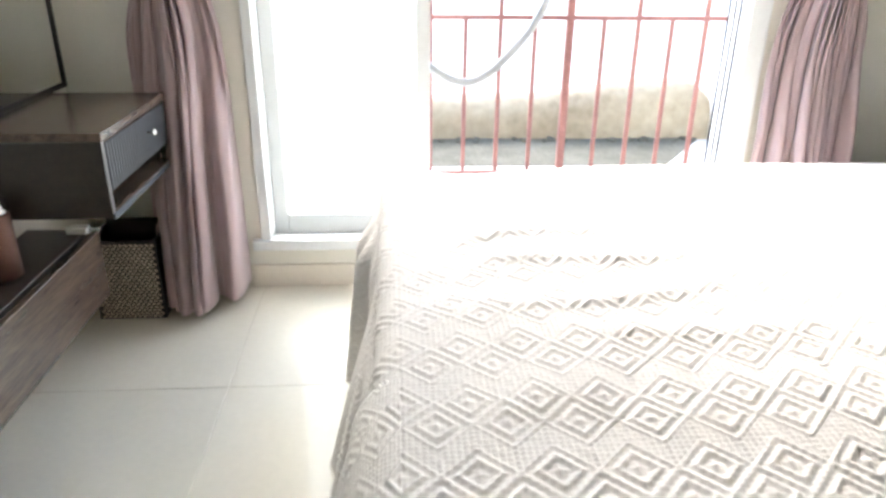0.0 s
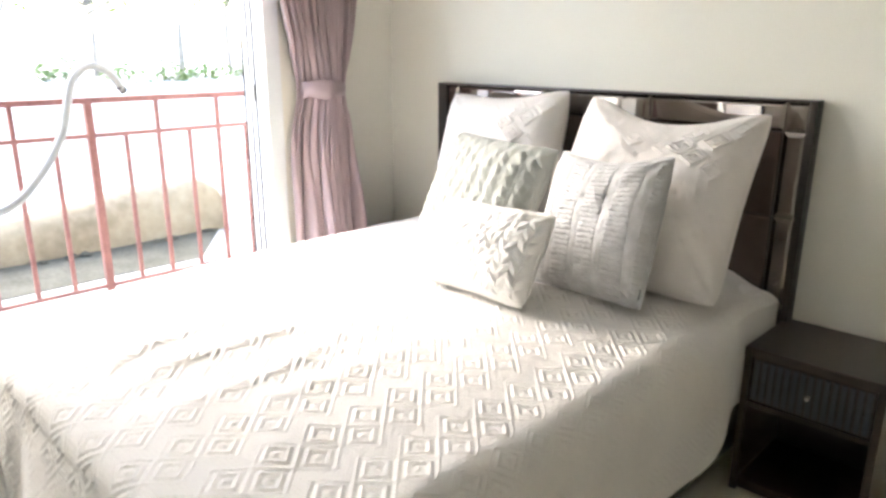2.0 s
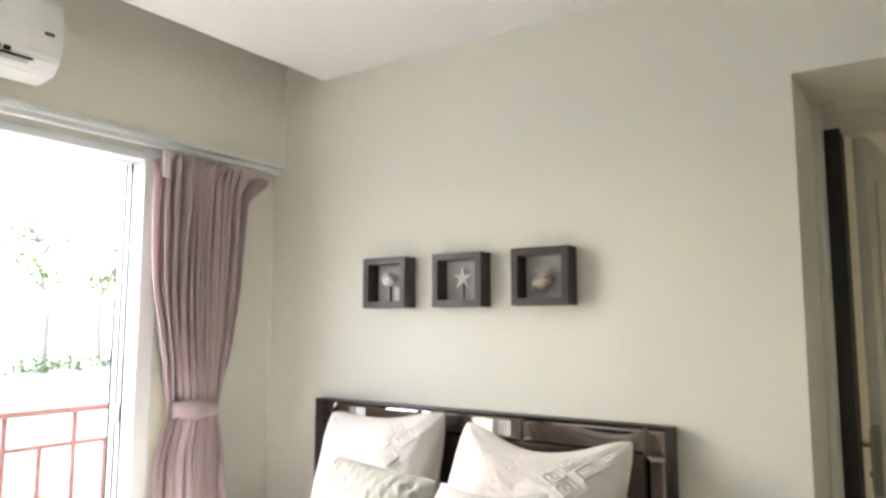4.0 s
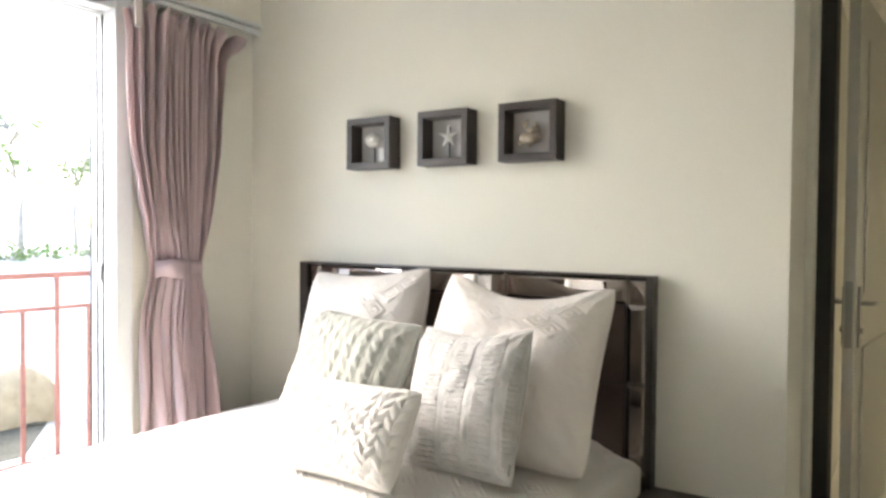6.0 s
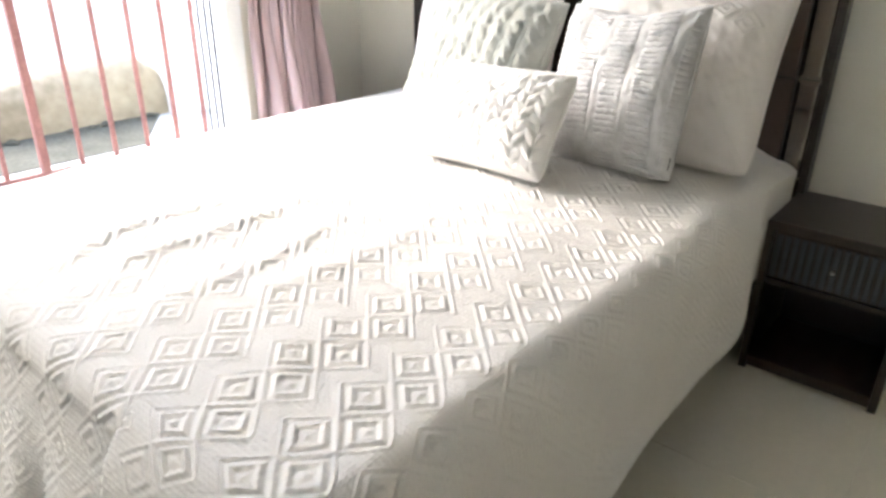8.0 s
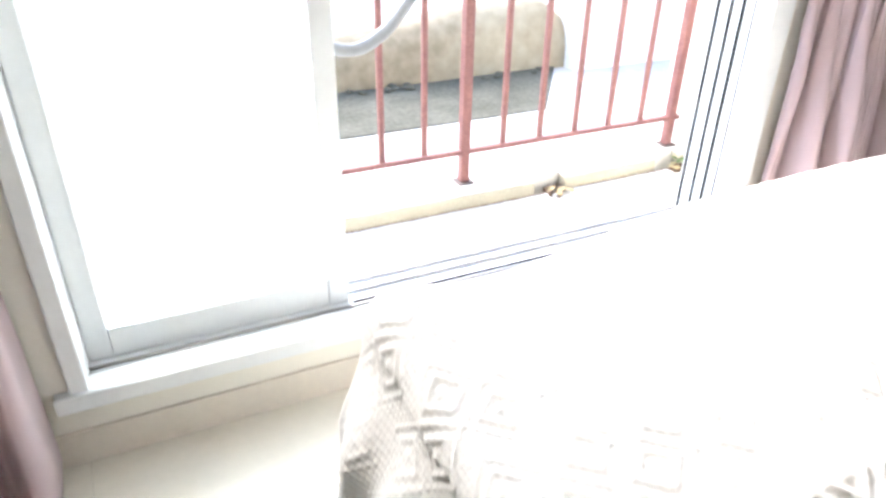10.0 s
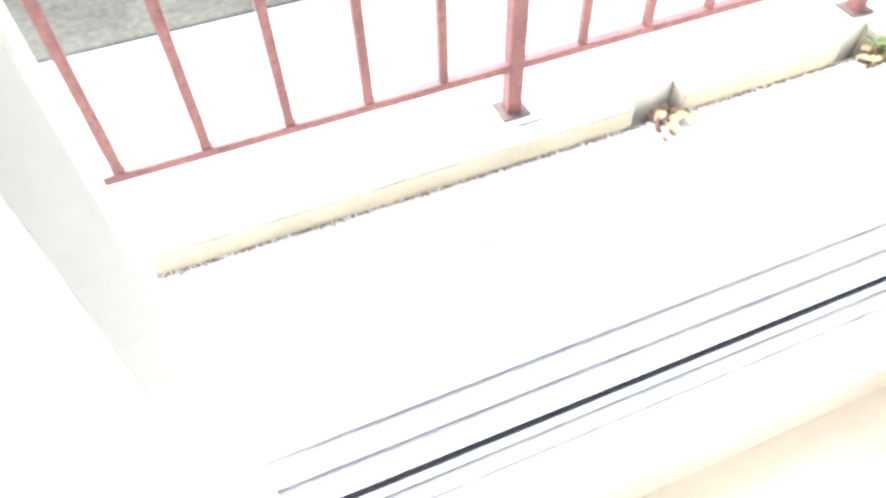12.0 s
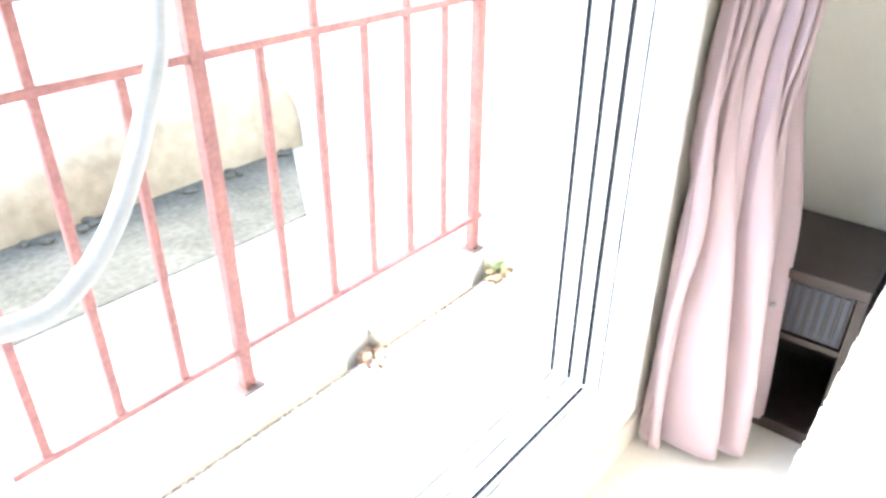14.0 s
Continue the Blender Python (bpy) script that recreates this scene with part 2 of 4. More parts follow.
def wall(name, boxes, material=None):
    bm = bmesh.new()
    for b in boxes:
        box(*b, bm=bm)
    return tagged(part(name, bm, material or M_WALL), "smooth warm white painted plaster wall", "wall", kind="structure")


wall("wall_north", [(XL - 0.15, OX0, YW, 2.60, -0.1, 2.80), (OX1, 2.28, YW, 2.60, -0.1, 2.80),
                    (OX0, OX1, YW, 2.60, -0.1, OZ0), (OX0, OX1, YW, 2.60, OZ1, 2.80)])
wall("wall_east", [(XH, 2.28, 0.15, YW, -0.1, 2.80), (XH, 2.28, -0.95, 0.15, 2.19, 2.80), (XH, 2.28, YB, -0.95, -0.1, 2.80)])
wall("wall_west", [(XL - 0.15, XL, YB - 0.15, YW, -0.1, 2.80)])
wall("wall_south", [(XL, 2.28, YB - 0.15, YB, -0.1, 2.80)])
wall("wall_hall_north", [(2.28, 6.1, 0.165, 0.32, -0.1, 2.60)])
wall("wall_hall_south", [(2.28, 6.1, -1.25, -1.10, -0.1, 2.60)])
wall("wall_hall_end", [(5.95, 6.1, -1.10, 0.165, -0.1, 2.60)])
bm = bmesh.new()
box(XL, XH, YB, 2.09, ZC, ZC + 0.06, bm=bm)
tagged(part("ceiling", bm, M_CEIL), "white plasterboard ceiling with a curtain recess", "ceiling", kind="structure")
tagged(part("ceiling_cove", box(XL - 0.15, 2.28, YB - 0.15, 2.60, 2.80, 2.95), M_CEIL), "white slab above the curtain recess", "ceiling", kind="structure")
tagged(part("ceiling_hall", box(2.28, 6.1, -1.25, 0.32, 2.45, 2.60), M_CEIL), "white hallway ceiling", "ceiling", kind="structure")
bm = bmesh.new()
box(XL, XH, 2.35, YW, 2.20, 2.80, bm=bm)
tagged(part("bulkhead", bm, M_WALL), "painted bulkhead over the sliding window", "bulkhead", kind="structure")
tagged(part("trim", box(XL, XH - 0.004, 2.338, YW, 2.180, 2.20, bevel=0.003), M_FRAME), "white trim board under the bulkhead", "trim", kind="structure")


def baseboard(x0, x1, y0, y1):
    tagged(part("baseboard", box(x0, x1, y0, y1, 0, 0.085, bevel=0.003), M_SKIRT), "cream tile skirting along the wall", "baseboard", kind="structure")


baseboard(XL, XH, YW - 0.010, YW)
baseboard(XH - 0.010, XH, 0.15, YW - 0.010)
baseboard(XH, 2.28, 0.140, 0.15)
baseboard(XL, XL + 0.010, YB, YW - 0.010)
baseboard(XL + 0.010, XH, YB, YB + 0.010)
baseboard(5.94, 5.95, -1.10, 0.165)

# ---------- sliding window ----------
win = thing("window_1", "white aluminium sliding window with one frosted leaf", "window", kind="structure")
fy0, fy1 = YW - 0.012, 2.60
part("frame_left", box(OX0, OX0 + 0.035, fy0, fy1, OZ0, OZ1, bevel=0.004), M_FRAME, win)
part("frame_right", box(OX1 - 0.02, OX1 + 0.05, fy0, 2.455, OZ0 - 0.02, OZ1 + 0.02, bevel=0.004), M_FRAME, win)
part("jamb", box(OX1 - 0.008, OX1, 2.457, fy1, OZ0, OZ1), M_FRAME, win)
part("frame_head", box(OX0 + 0.035, OX1 - 0.022, fy0, fy1, OZ1 - 0.035, OZ1, bevel=0.004), M_FRAME, win)
part("sill", box(OX0 - 0.03, OX1 + 0.02, fy0 - 0.012, 2.452, OZ0 - 0.018, OZ0 + 0.022, bevel=0.005), M_FRAME, win)
part("track_bed", box(OX0 + 0.035, OX1 - 0.01, 2.4525, fy1 + 0.02, OZ0 - 0.012, OZ0 + 0.002), M_FRAME, win)
for y, w, h in ((2.462, 0.004, 0.012), (2.486, 0.003, 0.010), (2.546, 0.004, 0.012), (2.588, 0.004, 0.012)):
    part("track_rib", box(OX0 + 0.035, OX1 - 0.012, y, y + w, OZ0 + 0.002, OZ0 + h), M_STEEL, win, "grey metal track rib")
part("track_slot", box(0.152, OX1 - 0.012, 2.501, 2.509, OZ0 + 0.002, OZ0 + 0.005), M_SEAL, win, "dark track slot")
for y, w in ((2.466, 0.003), (2.500, 0.009), (2.540, 0.008), (2.586, 0.008)):
    part("jamb_seal", box(OX1 - 0.011, OX1 - 0.0085, y, y + w, OZ0 + 0.012, OZ1 - 0.036), M_SEAL, win, "dark rubber jamb seal")
    part("head_seal", box(0.155, OX1 - 0.024, y, y + w * 0.5, OZ1 - 0.038, OZ1 - 0.0355), M_STEEL, win)
leaf = part("leaf", box(OX0 + 0.037, OX0 + 0.085, 2.515, 2.545, OZ0 + 0.0025, OZ1 - 0.037, bevel=0.004), M_FRAME, win)
part("stile", box(0.097, 0.147, 2.515, 2.545, OZ0 + 0.0025, OZ1 - 0.037, bevel=0.004), M_FRAME, leaf)
part("bottom_rail", box(OX0 + 0.086, 0.096, 2.515, 2.545, OZ0 + 0.0025, OZ0 + 0.075, bevel=0.004), M_FRAME, leaf)
part("top_rail", box(OX0 + 0.086, 0.096, 2.515, 2.545, OZ1 - 0.085, OZ1 - 0.037, bevel=0.004), M_FRAME, leaf)
pane = part("pane", box(OX0 + 0.080, 0.102, 2.527, 2.533, OZ0 + 0.070, OZ1 - 0.080), M_GLASS, leaf, "frosted white glass pane")
pane.visible_shadow = False
part("latch", box(OX1 - 0.016, OX1 - 0.0085, 2.515, 2.532, 1.06, 1.13, bevel=0.003), M_PLAST, win)

# ---------- balcony and garden ----------
slab("balcony_floor", (-2.6, 1.772, 2.60, 3.10, -0.2, 0.02), M_BALC, "pale sunlit balcony floor", "balcony floor")
kerb = thing("balcony_kerb", "low cream-painted balcony kerb with drain gaps", "kerb", kind="structure")
for x0, x1 in ((-2.6, 1.045), (1.175, 1.60), (1.72, 1.770)):
    part("kerb_block", box(x0, x1, 3.10, 3.15, -0.2, 0.066, bevel=0.005), M_KERB, kerb)
    part("kerb_cap", box(x0, x1, 3.106, 3.15, 0.066, 0.073, bevel=0.002), M_KTOP, kerb, "pale cement cap")
part("kerb_body", box(-2.6, 1.770, 3.1505, 3.42, -0.2, 0.0728, bevel=0.003), M_KTOP, kerb)
slab("balcony_side_wall", (1.772, 1.92, 2.60, 3.30, -0.2, 2.8), M_WHITEW, "white balcony side wall", "wall")
slab("balcony_end_wall", (-2.75, -2.6, 2.60, 3.5, -0.2, 2.8), M_WHITEW, "white balcony side wall", "wall")

xs = np.concatenate([np.array([-3000.0, -600.0, -150.0]), np.linspace(-60, 60, 61), np.array([150.0, 600.0, 3000.0])])
ys = np.concatenate([np.array([-3000.0, -400.0, -60.0, -10.0, 0.0, 3.415]), np.linspace(3.42, 12, 40), np.linspace(13, 70, 24), np.array([150.0, 400.0, 1200.0, 3000.0])])
G = np.zeros((len(xs), len(ys), 3))
G[..., 0], G[..., 1] = xs[:, None], ys[None, :]
rise = sstep(4.9, 9.0, ys)[None, :] * 0.75
G[..., 2] = np.where(ys[None, :] < 3.418, -0.26, -0.008) + np.where(ys[None, :] > 4.75, 0.16 + rise, 0.0) + 0.006 * value_noise(G[..., 0] * 0.8, G[..., 1] * 0.8, 3)
tagged(part("ground", grid_mesh("ground", G, M_GROUND), None), "pale sunlit ground rising behind the garden wall", "ground", kind="structure")
# concrete strip whose grey carries the shade at the garden wall's foot
gut = slab("gutter", (-30, 2.14, 3.945, 4.66, -0.3, 0.0), M_SHADED, "grey concrete gutter, the garden wall's shade put into its colour", "gutter", bevel=0.01)
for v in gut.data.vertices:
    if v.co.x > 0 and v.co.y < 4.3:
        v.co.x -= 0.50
# the rounded beige wall
u = np.linspace(-9, 2.14, 220)
prof = np.array([(4.55, -0.10), (4.555, 0.02), (4.56, 0.10), (4.575, 0.16), (4.605, 0.21), (4.65, 0.245), (4.72, 0.262), (4.80, 0.26), (4.87, 0.235), (4.90, 0.15), (4.90, -0.1)])
B = np.zeros((len(u), len(prof), 3))
B[..., 0] = u[:, None]
wob = value_noise(u * 1.7, u * 0, 5)[:, None]
B[..., 1] = prof[None, :, 0] + 0.018 * wob
B[..., 2] = prof[None, :, 1] * ((1 + 0.36 * sstep(0.6, 1.9, u) - 0.30 * sstep(1.98, 2.14, u) ** 2)[:, None]) * (1 + 0.10 * value_noise(u * 1.1, u * 0 + 3, 8)[:, None])
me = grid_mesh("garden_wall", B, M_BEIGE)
bm = bmesh.new()
bm.from_mesh(me)
ring = [v for v in bm.verts if abs(v.co.x - 2.14) < 1e-4]
bm.faces.new(sorted(ring, key=lambda v: v.index))
bm.to_mesh(me)
bm.free()
tagged(part("garden_wall", me, None), "low rounded beige rendered garden wall", "wall", kind="structure")
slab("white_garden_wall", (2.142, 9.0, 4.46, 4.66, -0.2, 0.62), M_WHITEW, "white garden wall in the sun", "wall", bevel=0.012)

# ---------- hallway doorway ----------
dfr = thing("door_frame", "near-black door frame board in the hallway", "door frame", kind="structure")
part("casing", box(2.283, 2.395, 0.128, 0.163, 0.0, 2.19, bevel=0.003), M_WALL, dfr, "pale casing")
# near black over its full height, unlike the pale casing
part("jamb_board", box(2.397, 2.552, 0.080, 0.163, 0.0, 2.13, bevel=0.003), M_BLACK, dfr)
part("head_board", box(2.40, 2.552, -0.94, 0.163, 2.1305, 2.19, bevel=0.003), M_WALL, dfr)
door = thing("door_1", "open white panelled door with a steel lever handle", "door", kind="structure", at=(2.558, 0.036, 0))
door.rotation_euler = (0, 0, math.atan2(-0.095, 0.80))
DL = 0.80
part("leaf", box(0, DL, -0.02, 0.02, 0.012, 2.13, bevel=0.003), M_DOOR, door)
for z0, z1 in ((0.15, 0.85), (1.05, 1.98)):
    part("panel", box(0.13, DL - 0.13, -0.028, -0.021, z0, z1, bevel=0.006), M_DOOR, door)
part("lock_plate", box(-0.003, -0.0005, -0.012, 0.012, 0.86, 1.10), M_STEEL, door, "steel lock edge plate")
for s in (-1, 1):
    pl = part("handle_plate", box(0.035, 0.075, -0.030 if s < 0 else 0.021, -0.021 if s < 0 else 0.030, 0.86, 1.08, bevel=0.003), M_STEEL, door, "steel handle back plate")
    part("lever", tube([(0.055, s * 0.030, 1.02), (0.055, s * 0.060, 1.02), (0.075, s * 0.066, 1.02), (0.16, s * 0.066, 1.02)], 0.008), M_STEEL, pl, "steel lever handle", True)
    part("key_rose", tube([(0.055, s * 0.030, 0.92), (0.055, s * 0.037, 0.92)], 0.012), M_STEEL, pl, smooth=True)
lamp = thing("ceiling_light", "small round warm hallway ceiling downlight", "ceiling light", at=(5.46, -0.29, 2.45))
part("rim", lathe([(0.060, 0.0), (0.060, -0.008), (0.013, -0.010), (0.013, -0.001)]), M_PLAST, lamp, smooth=True)
part("diffuser", lathe([(0.011, -0.002), (0.011, -0.006), (0.004, -0.008)]), M_WARM, lamp, "glowing warm diffuser", True)
hall_bulb = new("hall_lamp", bpy.data.lights.new("hall_lamp", "SPOT"))
hall_bulb.data.spot_size, hall_bulb.data.spot_blend = radians(96), 0.5
hall_bulb.data.energy, hall_bulb.data.color, hall_bulb.data.shadow_soft_size = 9.0, (1.0, 0.86, 0.64), 0.012
hall_bulb.location = (5.46, -0.29, 2.38)
cabinet = thing("white_cabinet", "low white hallway cabinet against the end wall", "cabinet", at=(0, 0, 0))
part("body", box(5.55, 5.935, -0.75, 0.13, 0.0, 0.62, bevel=0.006), M_PLAST, cabinet)
for y in (-0.53, -0.09):
    d = part("door", box(5.535, 5.549, y - 0.21, y + 0.21, 0.05, 0.60, bevel=0.004), M_PLAST, cabinet)
    part("knob", tube([(5.535, y + 0.15, 0.36), (5.515, y + 0.15, 0.36)], 0.010), M_STEEL, d)
pic = thing("wall_picture", "dark-framed picture on the hallway end wall", "picture", at=(0, 0, 0))
part("picture_frame", box(5.925, 5.949, -0.42, -0.02, 1.25, 1.80, bevel=0.004), M_BROWNFR, pic)
part("picture_sheet", box(5.921, 5.9245, -0.38, -0.06, 1.29, 1.76), M_LINEN, pic, "plain grey picture sheet")


vase = thing("plant_vase", "white vase with dark leafy stems on the hallway cabinet", "vase", at=(5.70, 0.02, 0.62))
part("vase", lathe([(0.035, 0.0), (0.055, 0.03), (0.060, 0.10), (0.040, 0.17), (0.032, 0.20)], 20), M_PLAST, vase, smooth=True)
rv = random.Random(12)
for k in range(9):
    a, lean = k * 0.72, rv.uniform(0.05, 0.16)
    tip = Vector((lean * math.cos(a), lean * math.sin(a), rv.uniform(0.34, 0.60)))
    stem = part("stem", tube([(0, 0, 0.15), tip * 0.55 + Vector((0, 0, 0.06)), tip], 0.004, 6), M_LEAFK, vase, smooth=True)
    for q in range(4):
        bm = bmesh.new()
        L, w = rv.uniform(0.06, 0.10), 0.022
        vs = [bm.verts.new(v) for v in ((0, 0, 0), (w, L * 0.45, 0.01), (0, L, -0.01), (-w, L * 0.45, 0.01))]
        bm.faces.new(vs)
        o = part("leaf", bm, M_LEAFK, stem)
        o.matrix_local = Matrix.Translation(tip * (0.62 + 0.12 * q)) @ pose(0, 0, 0, rv.uniform(-30, 40), 0, rv.uniform(0, 360))

# ---------- bed ----------
BX0, BX1, BY0, BY1, ZT = 0.025, 1.835, 0.592, 1.89, 0.60
bed = thing("bed", "double bed with dark base and dark mirrored headboard", "bed")
part("base", box(0.05, 1.83, 0.585, 1.895, 0.06, 0.34, bevel=0.012), M_BOXSP, bed, "dark fabric bed base")
part("mattress", box(0.035, 1.828, 0.585, 1.895, 0.341, 0.565, bevel=0.05, seg=4), M_IVORY, bed, "pale mattress")
for x in (0.12, 1.72):
    for y in (0.66, 1.82):
        part("leg", lathe([(0.022, 0.0), (0.026, 0.02), (0.030, 0.06)], 14, (x, y, 0)), M_BLACK, bed)
HB0, HB1, HZ = 0.525, 2.05, 1.132
hb = part("headboard", box(1.862, 1.898, HB0, HB1, 0.02, HZ, bevel=0.004), M_WOOD, bed, "dark wooden headboard back")
for y0, y1, z0, z1 in ((HB0, HB0 + 0.022, 0.02, HZ), (HB1 - 0.045, HB1, 0.02, HZ), (HB0 + 0.022, HB1 - 0.045, HZ - 0.008, HZ)):
    part("edge_strip", box(1.846, 1.8618, y0, y1, z0, z1, bevel=0.003), M_EDGE, hb, "dark wood edge strip")
# bevelled mirror tiles round the edge, dark lacquered panels inside
ymin, ymax = HB0 + 0.022, HB1 - 0.045
def bevel_tile(y0, y1, z0, z1, x=1.8615, rise=0.006, inset=0.014):
    bm = bmesh.new()
    a = [bm.verts.new((x, y, z)) for y, z in ((y0, z0), (y0, z1), (y1, z1), (y1, z0))]
    b = [bm.verts.new((x - rise, y, z)) for y, z in ((y0 + inset, z0 + inset), (y0 + inset, z1 - inset), (y1 - inset, z1 - inset), (y1 - inset, z0 + inset))]
    for i in range(4):
        bm.faces.new((a[i], a[(i + 1) % 4], b[(i + 1) % 4], b[i]))
    bm.faces.new(b)
    bm.faces.new(a[::-1])
    bmesh.ops.recalc_face_normals(bm, faces=bm.faces)
    return bm
edges = np.linspace(ymin + 0.066, ymax - 0.066, 4)
rows = [0.10, 0.50, 0.78, HZ - 0.095]
for y0, y1 in zip(edges, edges[1:]):
    part("mirror_tile", bevel_tile(y0 + 0.001, y1 - 0.001, HZ - 0.094, HZ - 0.009), M_BEVEL, hb, "bevelled smoked mirror tile")
for z0, z1 in zip(rows, rows[1:]):
    for y0, y1 in ((ymin, ymin + 0.065), (ymax - 0.065, ymax)):
        part("mirror_tile", bevel_tile(y0, y1, z0 + 0.001, z1 - 0.001), M_BEVEL, hb, "bevelled smoked mirror tile")
for y0, y1 in ((ymin, ymin + 0.065), (ymax - 0.065, ymax)):
    part("mirror_tile", bevel_tile(y0, y1, HZ - 0.094, HZ - 0.009), M_BEVEL, hb, "bevelled smoked mirror tile")
pe = np.linspace(ymin + 0.066, ymax - 0.066, 4)
for y0, y1 in zip(pe, pe[1:]):
    for z0, z1 in zip(rows, rows[1:]):
        part("padded_panel", box(1.846, 1.8618, y0 + 0.001, y1 - 0.001, z0 + 0.001, z1 - 0.001, bevel=0.007, seg=3), M_PANEL, hb, "dark lacquered headboard panel")


def diamond_relief(x, y):
    """Woven pattern: double rows of nested diamonds with ribbed zigzag bands between."""
    py = np.mod(y - 0.62 + 0.048, 0.148) - 0.048
    def nest(x0, y0):
        dx = np.abs(np.mod(x - x0 + 0.05, 0.1) - 0.05) / 0.05
        return dx + np.abs(py - y0) / 0.050
    d = np.minimum(nest(0.166, 0.0), nest(0.116, 0.052))
    def bump(c, w):
        return np.exp(-((d - c) / w) ** 2)
    h = 0.95 * bump(0.0, 0.17) + 1.0 * bump(0.55, 0.115) + 0.75 * bump(0.98, 0.085)
    ribs = 0.42 * (0.5 + 0.5 * np.cos((d - 1.0) * 0.05 / 0.0095 * math.tau))
    return np.where(d > 1.03, ribs, h)


def bedspread():
    s = 0.0030
    a = np.arange(-0.56, BX1 - BX0 + 0.01, s)
    b = np.arange(-0.50, (BY1 - BY0) + 0.42, s)
    A, Bc = np.meshgrid(a, b, indexing="ij")
    W = BY1 - BY0
    r = np.where(Bc < 0.3, 0.135, 0.045)
    top = A.clip(0), Bc.clip(0, W)
    over_a = np.maximum(0, -A)
    near, far = np.maximum(0, -Bc), np.maximum(0, Bc - W)
    over_b = np.maximum(near, far)
    sgn = np.where(near > 0, -1.0, 1.0)
    X, Y = BX0 + top[0], BY0 + top[1]
    # hanging length at each place, with the hem shorter near the head
    hang_near = 0.505 - 0.078 * sstep(0.48, 0.80, X) - 0.05 * sstep(1.30, 1.50, X)
    hang_foot = 0.555 + 0.0 * Y
    k_a = over_a * hang_foot / 0.56
    k_b = np.where(near > 0, over_b * hang_near / 0.50, over_b * 0.53 / 0.42)
    rho = np.maximum(k_a, k_b) + 0.12 * np.minimum(k_a, k_b)
    th = np.arctan2(k_b, k_a + 1e-9)
    dirx, diry = -np.cos(th), np.sin(th) * sgn
    none = rho < 1e-6
    arc = np.minimum(rho / r, math.pi / 2)
    out = np.where(Bc < 0.3, 0.085, 0.045) * np.sin(arc)
    drop = r * (1 - np.cos(arc)) + np.maximum(0, rho - r * math.pi / 2)
    below = np.maximum(0, rho - r * math.pi / 2)
    # folds: along the foot, round the corners, and few along the side
    lat = np.where(k_a > k_b, Y * 1.0, X * 0.6)
    corner = np.minimum(k_a, k_b) / (np.maximum(k_a, k_b) + 1e-6)
    amp = np.where(k_a > k_b, 0.075, 0.024) + 0.05 * corner
    fold = np.sin(lat * 19 + 1.3 * np.sin(lat * 7.0) + 0.6) * 0.6 + np.sin(lat * 41 + 2.0) * 0.25 + np.sin(th * 9.0 + 0.4) * corner
    flare = np.where(k_a > k_b, 0.07, 0.045) + 0.06 * corner
    out = out + below * flare + below * amp * fold * sstep(0.0, 0.25, below)
    out = out + 0.16 * below * (k_a > k_b) * (1 - sstep(1.30, 1.48, Y)) * (1 - corner)
    # cloth bunched up at the far corner of the foot
    out = out + 0.050 * (1 + 0.25 * np.sin(Y * 46.0)) * sstep(0.0, 0.14, below) * sstep(1.45, 1.72, Y) * (k_a > k_b) * (1 - sstep(0.0, 0.35, corner))
    out = np.where(far > 0, np.where(k_a > k_b, out, np.minimum(out, 0.035)), out)
    # pressed back beside the bedside table
    press = sstep(1.36, 1.56, X) * (near > 0)
    out = out * (1 - press) + np.minimum(out, 0.048) * press
    X = X + np.where(none, 0, dirx * out)
    Y = Y + np.where(none, 0, diry * out)
    Z = ZT - drop
    inner = sstep(0.0, 0.12, np.minimum(np.minimum(A, Bc), W - Bc).clip(0))
    crown = 0.020 * (1 - sstep(0.0, 0.35, np.minimum(np.minimum(A + 0.05, Bc), W - Bc).clip(0)))
    Z = Z - crown * (over_a + over_b < 1e-6) - np.where(over_a + over_b > 0, 0.020, 0)
    Z = Z + 0.022 * sstep(0.9, 1.5, X) * inner
    # the far side widens towards the head
    Y = Y + 0.095 * sstep(0.05, 0.80, A) * sstep(W - 0.5, W, Bc)
    Z = Z + 0.026 * np.exp(-(A.clip(0) / 0.11) ** 2 - ((Bc - W) / 0.13) ** 2) * np.exp(-(rho / 0.10) ** 2)
    turn = sstep(1.48, 1.80, A) ** 2
    Z = Z - 0.036 * turn * (1 - sstep(0.0, 0.30, Bc))
    Y = Y + 0.012 * turn * (1 - sstep(-0.05, 0.25, Bc))
    soft = value_noise(A * 3.2 + Bc * 1.1, Bc * 4.5 - A * 0.8, 11) * 0.006 + value_noise(A * 7 - Bc * 2.0, Bc * 12, 17) * 0.003
    ridge = np.zeros_like(A)
    for c, wave, ph, hgt, a0, a1 in ((0.76, 0.035, 0.0, 0.010, 0.05, 0.62), (0.655, 0.030, 1.2, 0.011, 0.12, 0.70), (0.50, 0.040, 2.3, 0.008, 0.10, 0.66), (0.86, 0.045, 3.4, 0.008, 0.30, 1.00), (0.36, 0.030, 0.7, 0.004, 0.25, 0.80)):
        off = Bc - c - wave * np.sin(A * 7.0 + ph) - 0.10 * A
        ridge += hgt * np.exp(-(off / np.where(off < 0, 0.017, 0.034)) ** 2) * sstep(a0, a0 + 0.15, A) * (1 - sstep(a1 - 0.2, a1, A)) * (0.75 + 0.35 * value_noise(A * 9, Bc * 3, 52))
    Z = Z + (soft + ridge) * inner + 0.004 * value_noise(A * 5, Bc * 5, 23) * (1 - inner)
    Z = np.maximum(Z, 0.018 + 0.004 * value_noise(A * 9, Bc * 9, 4))
    P = np.stack([X, Y, Z], -1)
